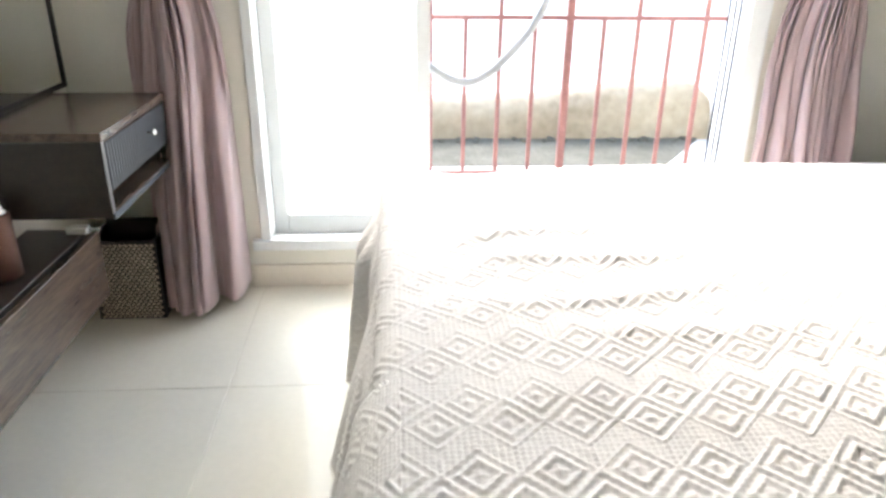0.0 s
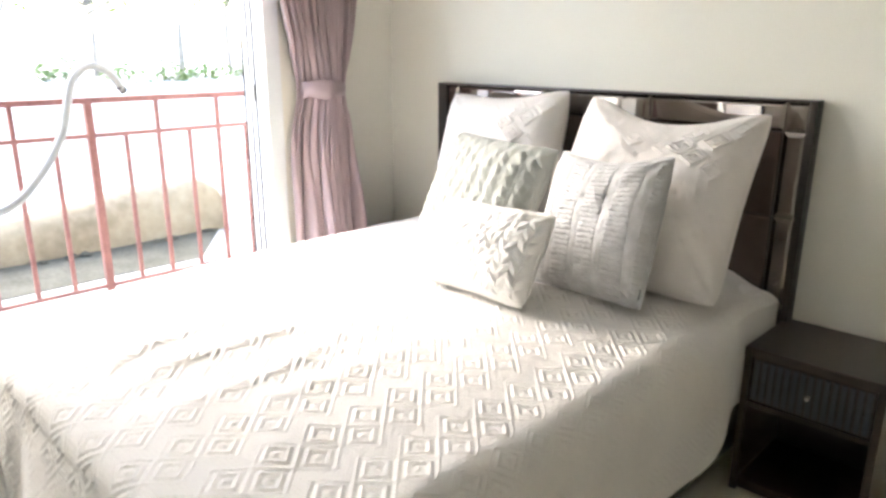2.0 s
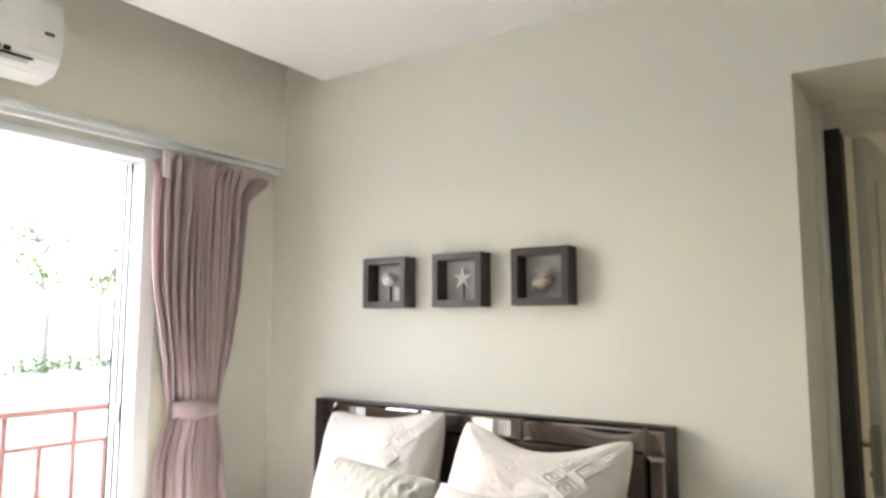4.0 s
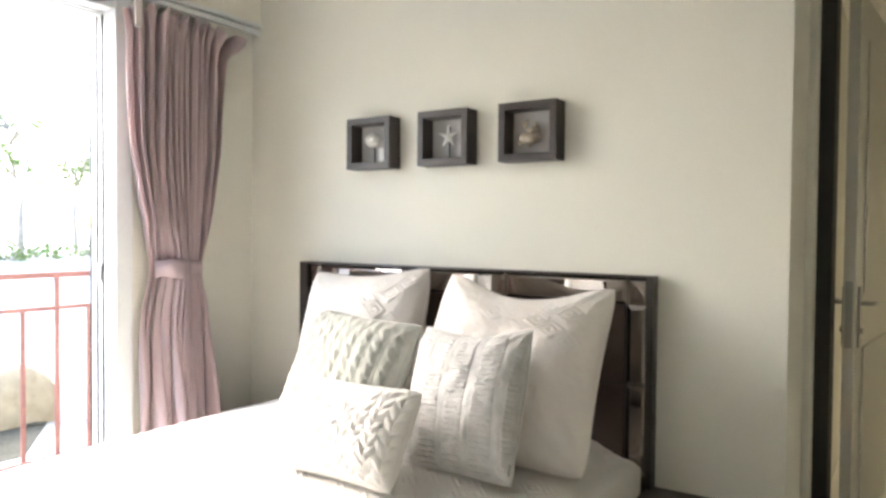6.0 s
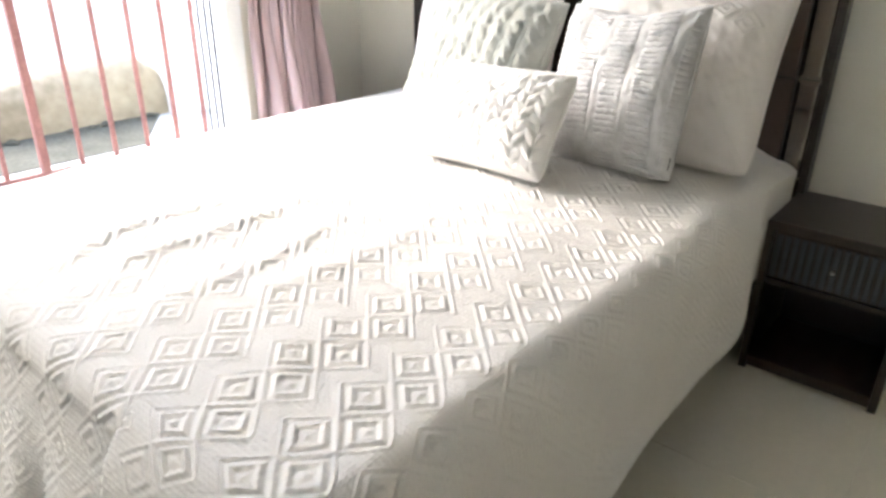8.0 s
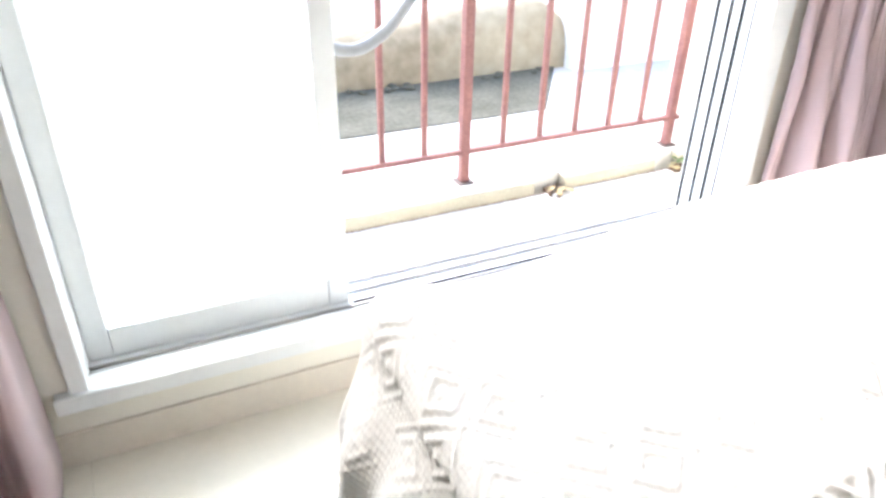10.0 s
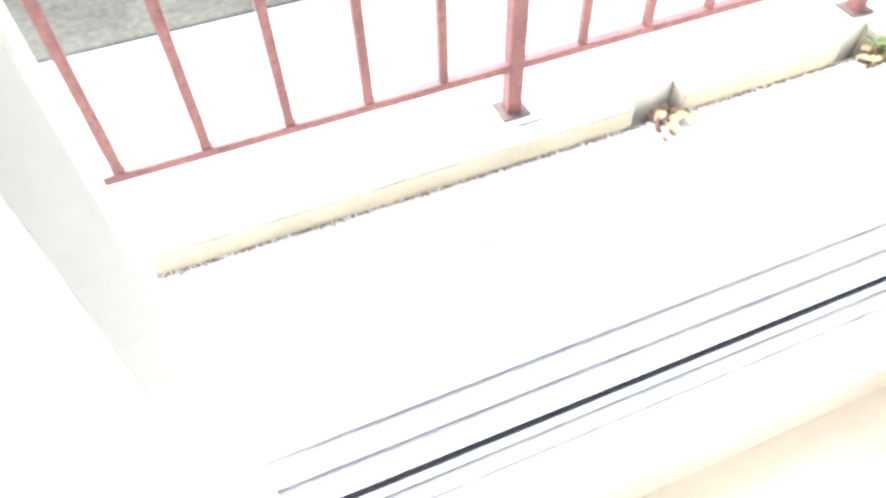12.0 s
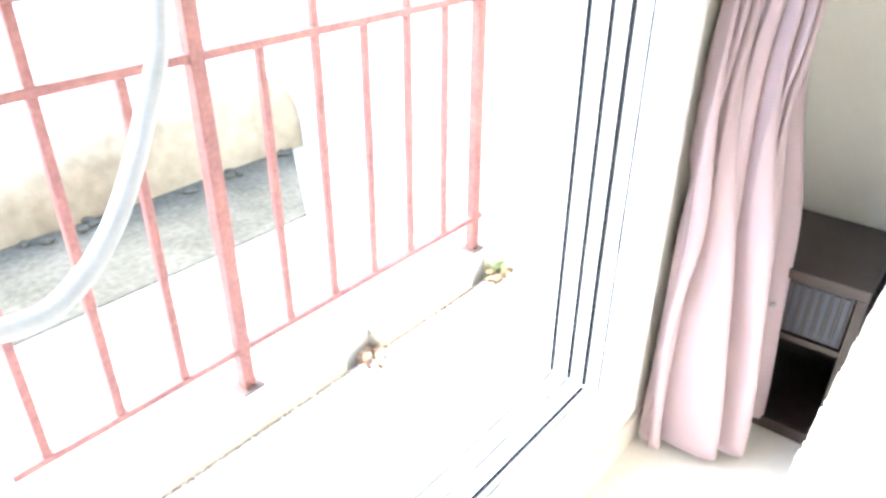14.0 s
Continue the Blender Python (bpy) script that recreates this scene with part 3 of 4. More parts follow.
    du, dv = np.gradient(P, axis=0), np.gradient(P, axis=1)
    N = np.cross(du, dv)
    N /= np.linalg.norm(N, axis=-1, keepdims=True) + 1e-12
    amount = (1 - 0.72 * sstep(-0.02, 0.20, np.where(Bc < 0.2, -Bc, -1.0))) * (1 - 0.75 * sstep(1.28, 1.36, A))
    amount = amount * (1 - 0.65 * sstep(0.03, 0.14, over_a))
    warp = 0.005 * value_noise(A * 3, Bc * 3, 31)
    P += N * (0.0042 * amount * diamond_relief(BX0 + A + warp, BY0 + Bc + warp * 0.8))[..., None]
    weave = 0.0004 * (np.sin(A * 1400) + np.sin(Bc * 1400)) + 0.0005 * value_noise(A * 130, Bc * 130, 41)
    P += N * weave[..., None]
    return grid_mesh("bedspread", P, M_SPREAD), P[::-1, 0][2::3], P[0, :][2::3]


spread, side_edge, foot_edge = bedspread()
cover = tagged(part("bedspread", spread, None), "cream cotton bedspread woven with raised nested diamonds, draped over the bed", "bedspread")
for e in (side_edge, foot_edge):
    part("hem", tube(e.tolist(), 0.0032, 6), M_SPREAD, cover, smooth=True)


# ---------- pillows ----------
def pillow(name, label, w, h, t, material, place, relief=None, n=130, ears=0.06, sag=0.0, rnd=0.05, group="pillows on the bed"):
    """A soft cushion in its own plane (x to its right, y up, z out), with pointed corners and a welted seam."""
    q = np.sin(np.linspace(-math.pi / 2, math.pi / 2, n))
    U, V = np.meshgrid(q, q, indexing="ij")
    sides = []
    for s in (1, -1):
        x = U * w / 2 * (1 - ears * (1 - V ** 2))
        y = V * h / 2 * (1 - ears * (1 - U ** 2))
        x, y = x * (1 - rnd * np.abs(V) ** 7), y * (1 - rnd * np.abs(U) ** 7)
        y = y - sag * (1 - U ** 2) ** 1.5 * sstep(-0.2, 1.0, V)
        full = np.maximum(0, (1 - np.abs(U) ** 2.6) * (1 - np.abs(V) ** 2.6)) ** 0.48
        z = s * t / 2 * full * (1 + 0.10 * value_noise(U * 1.7 + 5, V * 1.7, len(name)))
        crease = 0.006 * value_noise(U * 4 + V, V * 3 - U, len(label)) * full
        z = z + s * crease + s * full * (0.0032 * value_noise(U * 7 + V * 3, V * 6 - U * 2.5, 3 + len(label)) + 0.0016 * value_noise(U * 19, V * 17 + U * 5, 5))
        for su, sv in ((1, 1), (1, -1), (-1, 1), (-1, -1)):
            du, dv = 1 - su * U, 1 - sv * V
            rad = np.hypot(du, dv)
            z = z + s * 0.0032 * np.sin(np.arctan2(dv, du + 1e-9) * 11 + su * 1.3 + sv) * np.exp(-(rad / 0.55) ** 2) * sstep(0.05, 0.3, rad)
        if relief is not None and s > 0:
            z = z + relief(U * w / 2, V * h / 2) * sstep(0.0, 0.35, full)
        P = np.stack([x, y, z], -1)
        sides.append(P)
    me = grid_mesh(name, sides[0], material)
    ob = part(name, me, None)
    tagged(ob, label, "pillow", group)
    ob.matrix_world = place
    part("back", grid_mesh("back", sides[1], material, flip=True), None, ob)
    loop = np.concatenate([sides[0][0, :], sides[0][1:, -1], sides[0][-1, ::-1][1:], sides[0][::-1, 0][1:-1]])
    loop = loop[::3]
    part("seam", tube([*loop.tolist(), loop[0].tolist()], 0.0028, 6, caps=False), material, ob, smooth=True)
    return ob


def leaning(centre, up, right):
    """Pose of a pillow from its centre, the way its top leans and its right-hand way."""
    u, r = Vector(up).normalized(), Vector(right).normalized()
    f = r.cross(u).normalized()
    u = f.cross(r).normalized()
    m = Matrix((r, u, f)).transposed().to_4x4()
    m.translation = centre
    return m


def cushion_diamonds(x, y):
    h = np.zeros_like(x)
    for cx, cy, amp in ((-0.06, 0.17, 0.6), (0.0, 0.205, 0.5), (0.045, 0.145, 0.5), (0.085, 0.155, 1.0), (0.132, 0.105, 1.0), (0.115, 0.215, 0.7), (0.175, 0.175, 0.8), (0.225, 0.225, 0.5), (0.19, 0.06, 0.45)):
        d = (np.abs(x - cx) + np.abs(y - cy)) / 0.042
        h = h + amp * (np.exp(-((d - 0.85) / 0.14) ** 2) + 0.9 * np.exp(-((d - 0.36) / 0.15) ** 2))
    return 0.0062 * h + 0.0012 * value_noise(x * 45, y * 45, 2)


def knit_stripes(x, y):
    c = np.mod(x + 0.03, 0.086) / 0.086
    wide = sstep(0.26, 0.33, c) * (1 - sstep(0.93, 1.0, c))
    zig = 0.0010 * np.sin(x / 0.0215 * math.tau) + 0.0015 * value_noise(x * 60, y * 40, 6)
    slit = np.exp(-((np.mod(y + zig, 0.0150) / 0.0150 - 0.5) / 0.12) ** 2)
    rope = np.where(c < 0.26, np.sin(np.clip(c / 0.26, 0, 1) * math.pi), 0.0)
    return wide * (0.0036 - 0.0046 * slit) + 0.0016 * rope + 0.0012 * value_noise(x * 90, y * 60, 3)


def knit_cables(x, y):
    col = np.mod(x, 0.052) / 0.052 - 0.5
    twist = np.mod(y / 0.042 + 1.15 * np.abs(col) * np.sign(col) + np.floor(x / 0.052) * 0.5, 1.0)
    lobe = np.sin(twist * math.pi) ** 0.7
    plait = np.cos(np.clip(col / 0.40, -1, 1) * math.pi / 2) ** 0.6
    rib = np.exp(-((np.abs(col) - 0.47) / 0.04) ** 2)
    return plait * (0.003 + 0.0058 * lobe) + 0.003 * rib + 0.0016 * value_noise(x * 150, y * 110, 8)


def petal_quilt(x, y):
    c = np.mod(x + 0.024, 0.048) - 0.024
    s = np.mod(y - np.abs(c) * 0.9 + np.floor((x + 0.024) / 0.048) * 0.017, 0.034) / 0.034
    return 0.0066 * np.sin(s * math.pi) ** 0.8 * np.cos(np.clip(c / 0.024, -1, 1) * math.pi / 2) ** 0.25 * np.clip(np.abs(c) / 0.004, 0.25, 1)


pillow("euro_pillow", "large cream cotton pillow with raised diamonds, propped on the headboard", 0.565, 0.615, 0.22, M_CREAM,
       leaning((1.531, 0.862, 0.868), (0.584, 0.064, 0.809), (0.186, -0.981, -0.057)), cushion_diamonds, n=250, ears=0.05, sag=0.075)
pillow("euro_pillow", "large cream cotton pillow leaning beside its twin on the headboard", 0.56, 0.57, 0.22, M_CREAM,
       leaning((1.681, 1.574, 0.852), (0.323, 0.073, 0.944), (0.048, -0.997, 0.061)), cushion_diamonds, n=250, ears=0.05, sag=0.02)
pillow("cable_knit_cushion", "square sage grey cable-knit cushion, leaning", 0.52, 0.45, 0.19, M_SAGE,
       leaning((1.375, 1.380, 0.783), (0.46, -0.06, 0.885), (-0.209, -0.978, -0.016)), knit_cables, n=190, ears=0.05, rnd=0.03)
pillow("knit_cushion", "square light grey ribbed knit cushion, leaning upright", 0.376, 0.412, 0.17, M_GREY,
       leaning((1.307, 0.880, 0.802), (0.353, 0.031, 0.935), (-0.08, -0.995, 0.063)), knit_stripes, n=290, ears=0.045, rnd=0.03, sag=0.022)
pillow("lumbar_cushion", "small ivory petal-quilted cushion lying against the others", 0.425, 0.268, 0.15, M_IVORY,
       leaning((1.092, 1.113, 0.729), (0.512, -0.011, 0.859), (-0.089, -0.995, 0.04)), petal_quilt, n=150)
tag = part("fabric_tag", box(-0.003, 0.003, -0.014, 0.014, -0.001, 0.001), M_BLACK, bpy.data.objects["knit_cushion"], "small black sewn-in tag")
tag.location = (0.178, -0.165, 0.012)


# ---------- bedside tables ----------
def bedside_table(x0, x1, y0, y1, h, label):
    t = thing("bedside_table", label, "bedside table", "bedside tables", (0, 0, 0))
    part("top", box(x0, x1, y0, y1, h - 0.026, h, bevel=0.003), M_WOOD, t)
    part("side_panel", box(x0 + 0.002, x1, y0 + 0.001, y0 + 0.022, 0.0, h - 0.0265, bevel=0.002), M_WOOD, t)
    part("side_panel", box(x0 + 0.002, x1, y1 - 0.022, y1 - 0.001, 0.0, h - 0.0265, bevel=0.002), M_WOOD, t)
    part("bottom_panel", box(x0 + 0.003, x1 - 0.012, y0 + 0.0225, y1 - 0.0225, 0.012, 0.045, bevel=0.002), M_WOOD, t)
    part("back_panel", box(x1 - 0.0115, x1 - 0.002, y0 + 0.0225, y1 - 0.0225, 0.012, h - 0.027), M_BLACK, t)
    part("shelf", box(x0 + 0.004, x1 - 0.012, y0 + 0.0225, y1 - 0.0225, h - 0.180, h - 0.165, bevel=0.002), M_WOOD, t)
    d = part("drawer", box(x0 + 0.010, x1 - 0.03, y0 + 0.026, y1 - 0.026, h - 0.162, h - 0.030, bevel=0.002), M_WOOD, t)
    n = 15
    step = (y1 - y0 - 0.056) / n
    for i in range(n):
        y = y0 + 0.028 + i * step
        part("rib", box(x0 + 0.0068, x0 + 0.0098, y + 0.0025, y + step - 0.0025, h - 0.158, h - 0.034, bevel=0.002, seg=1), M_RIB, d, "grey ribbed drawer slat")
    yc = (y0 + y1) / 2
    part("knob", lathe([(0.003, 0), (0.003, 0.010), (0.0065, 0.013), (0.0065, 0.019), (0.003, 0.021)], 14), M_STEEL, d, "small steel knob", True).matrix_world = pose(x0 + 0.006, yc, h - 0.096, 0, -90, 0)
    return t


bedside_table(1.573, 1.888, 0.180, 0.541, 0.460, "dark wooden bedside table with a ribbed drawer and open shelf")
bedside_table(1.553, 1.888, 2.045, 2.395, 0.456, "dark wooden bedside table between the bed and the window curtain")


# ---------- curtains ----------
def curtain(x_mid, mirror, swell, folds, label):
    """A tied-back curtain: pleated head, gathered waist, skirt falling to the floor."""
    keys = ((2.125, 0.235, 0.012), (2.06, 0.215, 0.005), (1.90, 0.212, 0.0), (1.60, 0.205, -0.005), (1.35, 0.165, -0.005), (1.20, 0.122, 0.0), (1.11, 0.090, 0.0),
            (1.05, 0.102, 0.0), (1.0, 0.124, 0.0), (0.92, 0.140, 0.0), (0.80, 0.147, 0.0), (0.45, 0.150, 0.0), (0.15, 0.152, 0.0), (0.035, 0.152, 0.0))
    zk = np.array([k[0] for k in keys][::-1])
    n, m = 96, 360
    z = np.linspace(0.035, 2.125, n)
    half = np.interp(z, zk, np.array([k[1] for k in keys][::-1]))
    shift = np.interp(z, zk, np.array([k[2] for k in keys][::-1]))
    for _ in range(4):
        half[1:-1] = (half[:-2] + 2 * half[1:-1] + half[2:]) / 4
    s = np.linspace(-1, 1, m)
    Z, S = np.meshgrid(z, s, indexing="ij")
    H = half[:, None]
    gather = np.exp(-((Z - 1.11) / 0.16) ** 2)
    ph = S * folds * math.pi + 2.8 * np.sin(S * 3.7 + 0.5) + 1.1 * np.sin(S * 9.1 + 1.7) + 0.55 * np.sin(Z * 2.3 + S * 5) * (1 - gather)
    loose = sstep(1.0, 0.5, Z)
    wave = (1 - 2 * np.abs(np.sin(ph / 2)) ** 0.8) * (1 - loose) + (0.55 * np.sin(ph * 0.55 + 0.6) + 0.55 * np.sin(ph + 0.8 * np.sin(Z * 5.0))) * loose
    depth = (0.056 * (1 - 0.45 * gather)) * (0.72 + 0.80 * value_noise(S * 4 + 7, Z * 0.9, 9)) * (1 + 0.3 * sstep(0.9, 0.1, Z))
    bulge = np.sqrt(np.maximum(0.0, 1 - S ** 2))
    X = S * H + 0.013 * np.sin(ph + 1.2) * (1 - 0.5 * gather) + 0.060 * sstep(1.96, 2.11, Z) * sstep(0.70, 1.0, S)
    Y = -0.055 * bulge * (1 + 0.5 * gather) + depth * wave + 0.009 * value_noise(S * 14, Z * 2.2, 12) + 0.010 * np.sin(ph * 2.0 + 0.7) * (1 - 0.5 * gather) + 0.018 * sstep(2.02, 2.12, Z) * np.sin(S * 31.0)
    X = x_mid + mirror * (X + shift[:, None])
    Y = Y + 0.060 * sstep(0.0, -0.9, S) * sstep(1.35, 1.10, Z)
    P = np.stack([X, np.minimum(2.394, 2.352 + Y * 0.9 + 0.012 * sstep(0.9, 0.3, Z) * np.abs(S) - swell * sstep(1.0, 0.1, Z) * bulge), Z - 0.030 * sstep(1.95, 2.125, Z) * (np.abs(np.sin(S * 14.0)) + 0.8 * sstep(0.6, 1.0, S))], -1)
    ob = part("curtain", grid_mesh("curtain", P, M_CURT), None)
    tagged(ob, label, "curtain", "window curtains")
    th = ob.modifiers.new("thickness", "SOLIDIFY")
    th.thickness = 0.003
    bandpts = [(x_mid + 0.097 * math.cos(k * math.tau / 28), 2.332 + 0.072 * math.sin(k * math.tau / 28)) for k in range(28)]
    bm = bmesh.new()
    lo = [bm.verts.new((x, y, 1.075 + 0.006 * math.sin(i * 0.9))) for i, (x, y) in enumerate(bandpts)]
    mid = [bm.verts.new((x + (x - x_mid) * 0.04, y + (y - 2.332) * 0.06, 1.11)) for x, y in bandpts]
    hi = [bm.verts.new((x, y, 1.145 + 0.005 * math.sin(i * 0.7 + 1))) for i, (x, y) in enumerate(bandpts)]
    for r0, r1 in ((lo, mid), (mid, hi)):
        for i in range(28):
            bm.faces.new((r0[i], r0[(i + 1) % 28], r1[(i + 1) % 28], r1[i]))
    tie = part("tieback", bm, M_CURT, ob, "folded mauve tie-back band", True)
    t2 = tie.modifiers.new("thickness", "SOLIDIFY")
    t2.thickness = 0.005
    part("heading_tape", box(x_mid - mirror * 0.213 - 0.014, x_mid - mirror * 0.213 + 0.014, 2.275, 2.285, 2.02, 2.125, bevel=0.002), M_LINER, ob, "pale folded heading corner")
    for i in range(9):
        xx = x_mid - 0.19 + i * 0.0475
        part("hook", tube([(xx, 2.335, 2.10), (xx, 2.322, 2.125), (xx, 2.335, 2.146)], 0.002, 6), M_PLAST, ob)
    return ob


curtain(1.450, 1, 0.075, 12.4, "mauve satin curtain tied back beside the sliding window")
curtain(-0.665, -1, 0.165, 5.4, "mauve satin curtain tied back next to the dressing shelf")
rail = thing("curtain_track", "white metal curtain track under the trim", "curtain track")
part("track", box(XL + 0.02, XH - 0.02, 2.332, 2.352, 2.146, 2.1675, bevel=0.003), M_FRAME, rail)

# ---------- shadow boxes ----------
def shadow_box(y0, y1, z0, z1, label):
    t = thing("shadow_box", label, "wall decoration", "shadow boxes over the bed", (0, 0, 0))
    x0, x1, w = 1.826, 1.8995, 0.026
    part("rail", box(x0, x1, y0, y1, z1 - w, z1, bevel=0.002), M_BROWNFR, t)
    part("rail", box(x0, x1, y0, y1, z0, z0 + w, bevel=0.002), M_BROWNFR, t)
    part("stile", box(x0, x1, y0, y0 + w, z0 + w, z1 - w, bevel=0.002), M_BROWNFR, t)
    part("stile", box(x0, x1, y1 - w, y1, z0 + w, z1 - w, bevel=0.002), M_BROWNFR, t)
    part("backing", box(x1 - 0.006, x1 - 0.001, y0 + w + 0.0005, y1 - w - 0.0005, z0 + w + 0.0005, z1 - w - 0.0005), M_LINEN, t, "grey linen backing")
    return t, (y0 + y1) / 2, (z0 + z1) / 2


FZ0, FZ1 = 1.512, 1.715
BOXES = ((1.553, 1.770), (1.200, 1.420), (0.852, 1.073))
t, yc, zc = shadow_box(*BOXES[0], FZ0, FZ1, "small dark square shadow box holding a white round shell")
def spiral_shell(centre, size, turns, material, parent, label, tilt, girth=1.0):
    pts, rad = [], []
    for i in range(70):
        f = i / 69
        ang = f * turns * math.tau
        rr = size * girth * (0.55 * (1 - f) ** 1.1)
        pts.append(tilt @ Vector((rr * math.cos(ang), rr * math.sin(ang), size * 1.1 * f)))
        rad.append(size * girth * (0.46 * (1 - f) ** 0.9 + 0.03))
    ob = part("shell", tube([Vector(centre) + p for p in pts], rad, 12), material, parent, label, True)
    return ob
spiral_shell((1.872, yc + 0.006, zc + 0.012), 0.036, 2.2, M_SHELL, t, "white round sea shell", Euler((0.3, -1.2, 0.4)).to_matrix())
part("stand", tube([(1.880, yc + 0.004, FZ0 + 0.027), (1.880, yc + 0.004, zc - 0.012)], 0.004, 8), M_BLACK, t, "thin dark stand")
part("card", box(1.884, 1.888, yc - 0.045, yc - 0.012, FZ0 + 0.030, zc - 0.015), M_PLAST, t, "small white card")
t, yc, zc = shadow_box(*BOXES[1], FZ0, FZ1, "small dark square shadow box holding a white starfish")
bm = bmesh.new()
cf, cb = bm.verts.new((1.862, yc, zc + 0.008)), bm.verts.new((1.880, yc, zc + 0.008))
ringv = []
for k in range(10):
    ang = math.pi / 2 + k * math.tau / 10
    rr = 0.058 if k % 2 == 0 else 0.016
    ringv.append(bm.verts.new((1.874, yc + rr * math.cos(ang), zc + 0.008 + rr * math.sin(ang))))
for k in range(10):
    bm.faces.new((cf, ringv[k], ringv[(k + 1) % 10]))
    bm.faces.new((cb, ringv[(k + 1) % 10], ringv[k]))
bmesh.ops.recalc_face_normals(bm, faces=bm.faces)
bmesh.ops.bevel(bm, geom=bm.edges[:], offset=0.002, segments=2, affect="EDGES")
part("starfish", bm, M_SHELL, t, "white dried starfish")
part("stand", tube([(1.884, yc, FZ0 + 0.027), (1.884, yc, zc + 0.045)], 0.004, 8), M_BLACK, t, "thin dark stand")
t, yc, zc = shadow_box(*BOXES[2], FZ0, FZ1, "dark square shadow box holding a tan spiky shell")
sh = spiral_shell((1.872, yc + 0.004, zc - 0.034), 0.070, 2.6, M_CONCH, t, "tan spiky conch shell", Euler((0.35, -0.15, 0.0)).to_matrix(), 0.66)
for k in range(9):
    a = k * 0.9
    base = Vector((1.862 - 0.010 * math.sin(a * 1.3), yc + 0.002 + (0.036 - 0.003 * k) * math.cos(a), zc - 0.040 + 0.009 * k))
    part("spike", tube([base, base + Vector((-0.006, 0.014 * math.cos(a), 0.010))], [0.007, 0.001], 7), M_CONCH, sh, smooth=True)

# ---------- air conditioner ----------
ac = thing("air_conditioner", "white wall-mounted split air conditioner over the window", "air conditioner", at=(-0.03, 0.0, 0.022))
bm = bmesh.new()
prof = [(2.348, 2.515), (2.21, 2.515), (2.180, 2.49), (2.172, 2.36), (2.185, 2.290), (2.225, 2.246), (2.30, 2.236), (2.348, 2.240)]
la = [bm.verts.new((-0.02, y, z)) for y, z in prof]
lb = [bm.verts.new((0.80, y, z)) for y, z in prof]
for i in range(len(prof)):
    bm.faces.new((la[i], la[(i + 1) % len(prof)], lb[(i + 1) % len(prof)], lb[i]))
bm.faces.new(la[::-1])
bm.faces.new(lb)
bmesh.ops.recalc_face_normals(bm, faces=bm.faces)
bmesh.ops.bevel(bm, geom=[e for e in bm.edges], offset=0.010, segments=3, affect="EDGES")
part("casing", bm, M_PLAST, ac)
part("louvre", box(0.06, 0.70, 2.196, 2.202, 2.256, 2.286, bevel=0.002), M_PLAST, ac, "white outlet louvre").rotation_euler = (0, 0, 0)
part("outlet_slot", box(0.05, 0.71, 2.186, 2.192, 2.272, 2.279), M_SLOT, ac, "dark outlet slot")
part("display", box(0.735, 0.765, 2.1705, 2.174, 2.365, 2.375), M_SLOT, ac, "small dark display window")
for k in range(3):
    part("vane", box(0.56 + k * 0.03, 0.58 + k * 0.03, 2.181, 2.188, 2.282, 2.296), M_SLOT, ac)


# ---------- dressing shelf, media console and their things ----------
ds = thing("dressing_shelf", "wall-hung ash brown dressing shelf with a ribbed drawer", "shelf", at=(-0.693, 1.724, 0))
BK = -0.366
DX, DY0, DY1, DZ = 0.0, 0.0, 0.52, 0.75
part("top", box(BK, DX, DY0, DY1, DZ - 0.022, DZ, bevel=0.003), M_ASH, ds)
part("end_panel", box(BK + 0.001, DX - 0.004, DY0 + 0.001, DY0 + 0.021, DZ - 0.222, DZ - 0.0225, bevel=0.002), M_EDGE, ds, "dark end panel")
part("end_panel", box(BK + 0.001, DX - 0.004, DY1 - 0.021, DY1 - 0.001, DZ - 0.222, DZ - 0.0225, bevel=0.002), M_EDGE, ds, "dark end panel")
part("bottom_shelf", box(BK + 0.001, DX - 0.002, DY0 + 0.0215, DY1 - 0.0215, DZ - 0.222, DZ - 0.204, bevel=0.002), M_ASH, ds)
part("edge_lipping", box(DX - 0.0035, DX + 0.001, DY0 + 0.001, DY1 - 0.001, DZ - 0.224, DZ - 0.2085, bevel=0.001), M_RIB, ds)
dd = part("drawer", box(BK + 0.03, DX - 0.010, DY0 + 0.024, DY1 - 0.024, DZ - 0.158, DZ - 0.026, bevel=0.002), M_ASH, ds, "drawer with a ribbed grey front")
nn = 26
st = (DY1 - 0.024 - DY0 - 0.030) / nn
for i in range(nn):
    y = DY0 + 0.027 + i * st
    part("rib", box(DX - 0.0098, DX - 0.003, y + 0.003, y + st - 0.003, DZ - 0.154, DZ - 0.030, bevel=0.002, seg=1), M_RIB, dd)
kn = part("knob", lathe([(0.004, 0), (0.004, 0.012), (0.010, 0.016), (0.010, 0.024), (0.004, 0.027)], 14), M_CHROME, dd, "small chrome knob", True)
kn.matrix_local = pose(DX - 0.006, 0.338, 0.670, 0, 90, 0)

mir = thing("mirror", "large black-framed mirror standing on the shelf", "mirror", at=(-1.058, 1.75, DZ))
my0, my1, mz = 0.0, 0.60, 1.10
part("glass", box(0.022, 0.028, my0 + 0.014, my1 - 0.014, 0.016, mz - 0.014), M_MIRROR, mir, "clear mirror glass")
part("backing", box(0.006, 0.0215, my0 + 0.004, my1 - 0.004, 0.006, mz - 0.004), M_BLACK, mir)
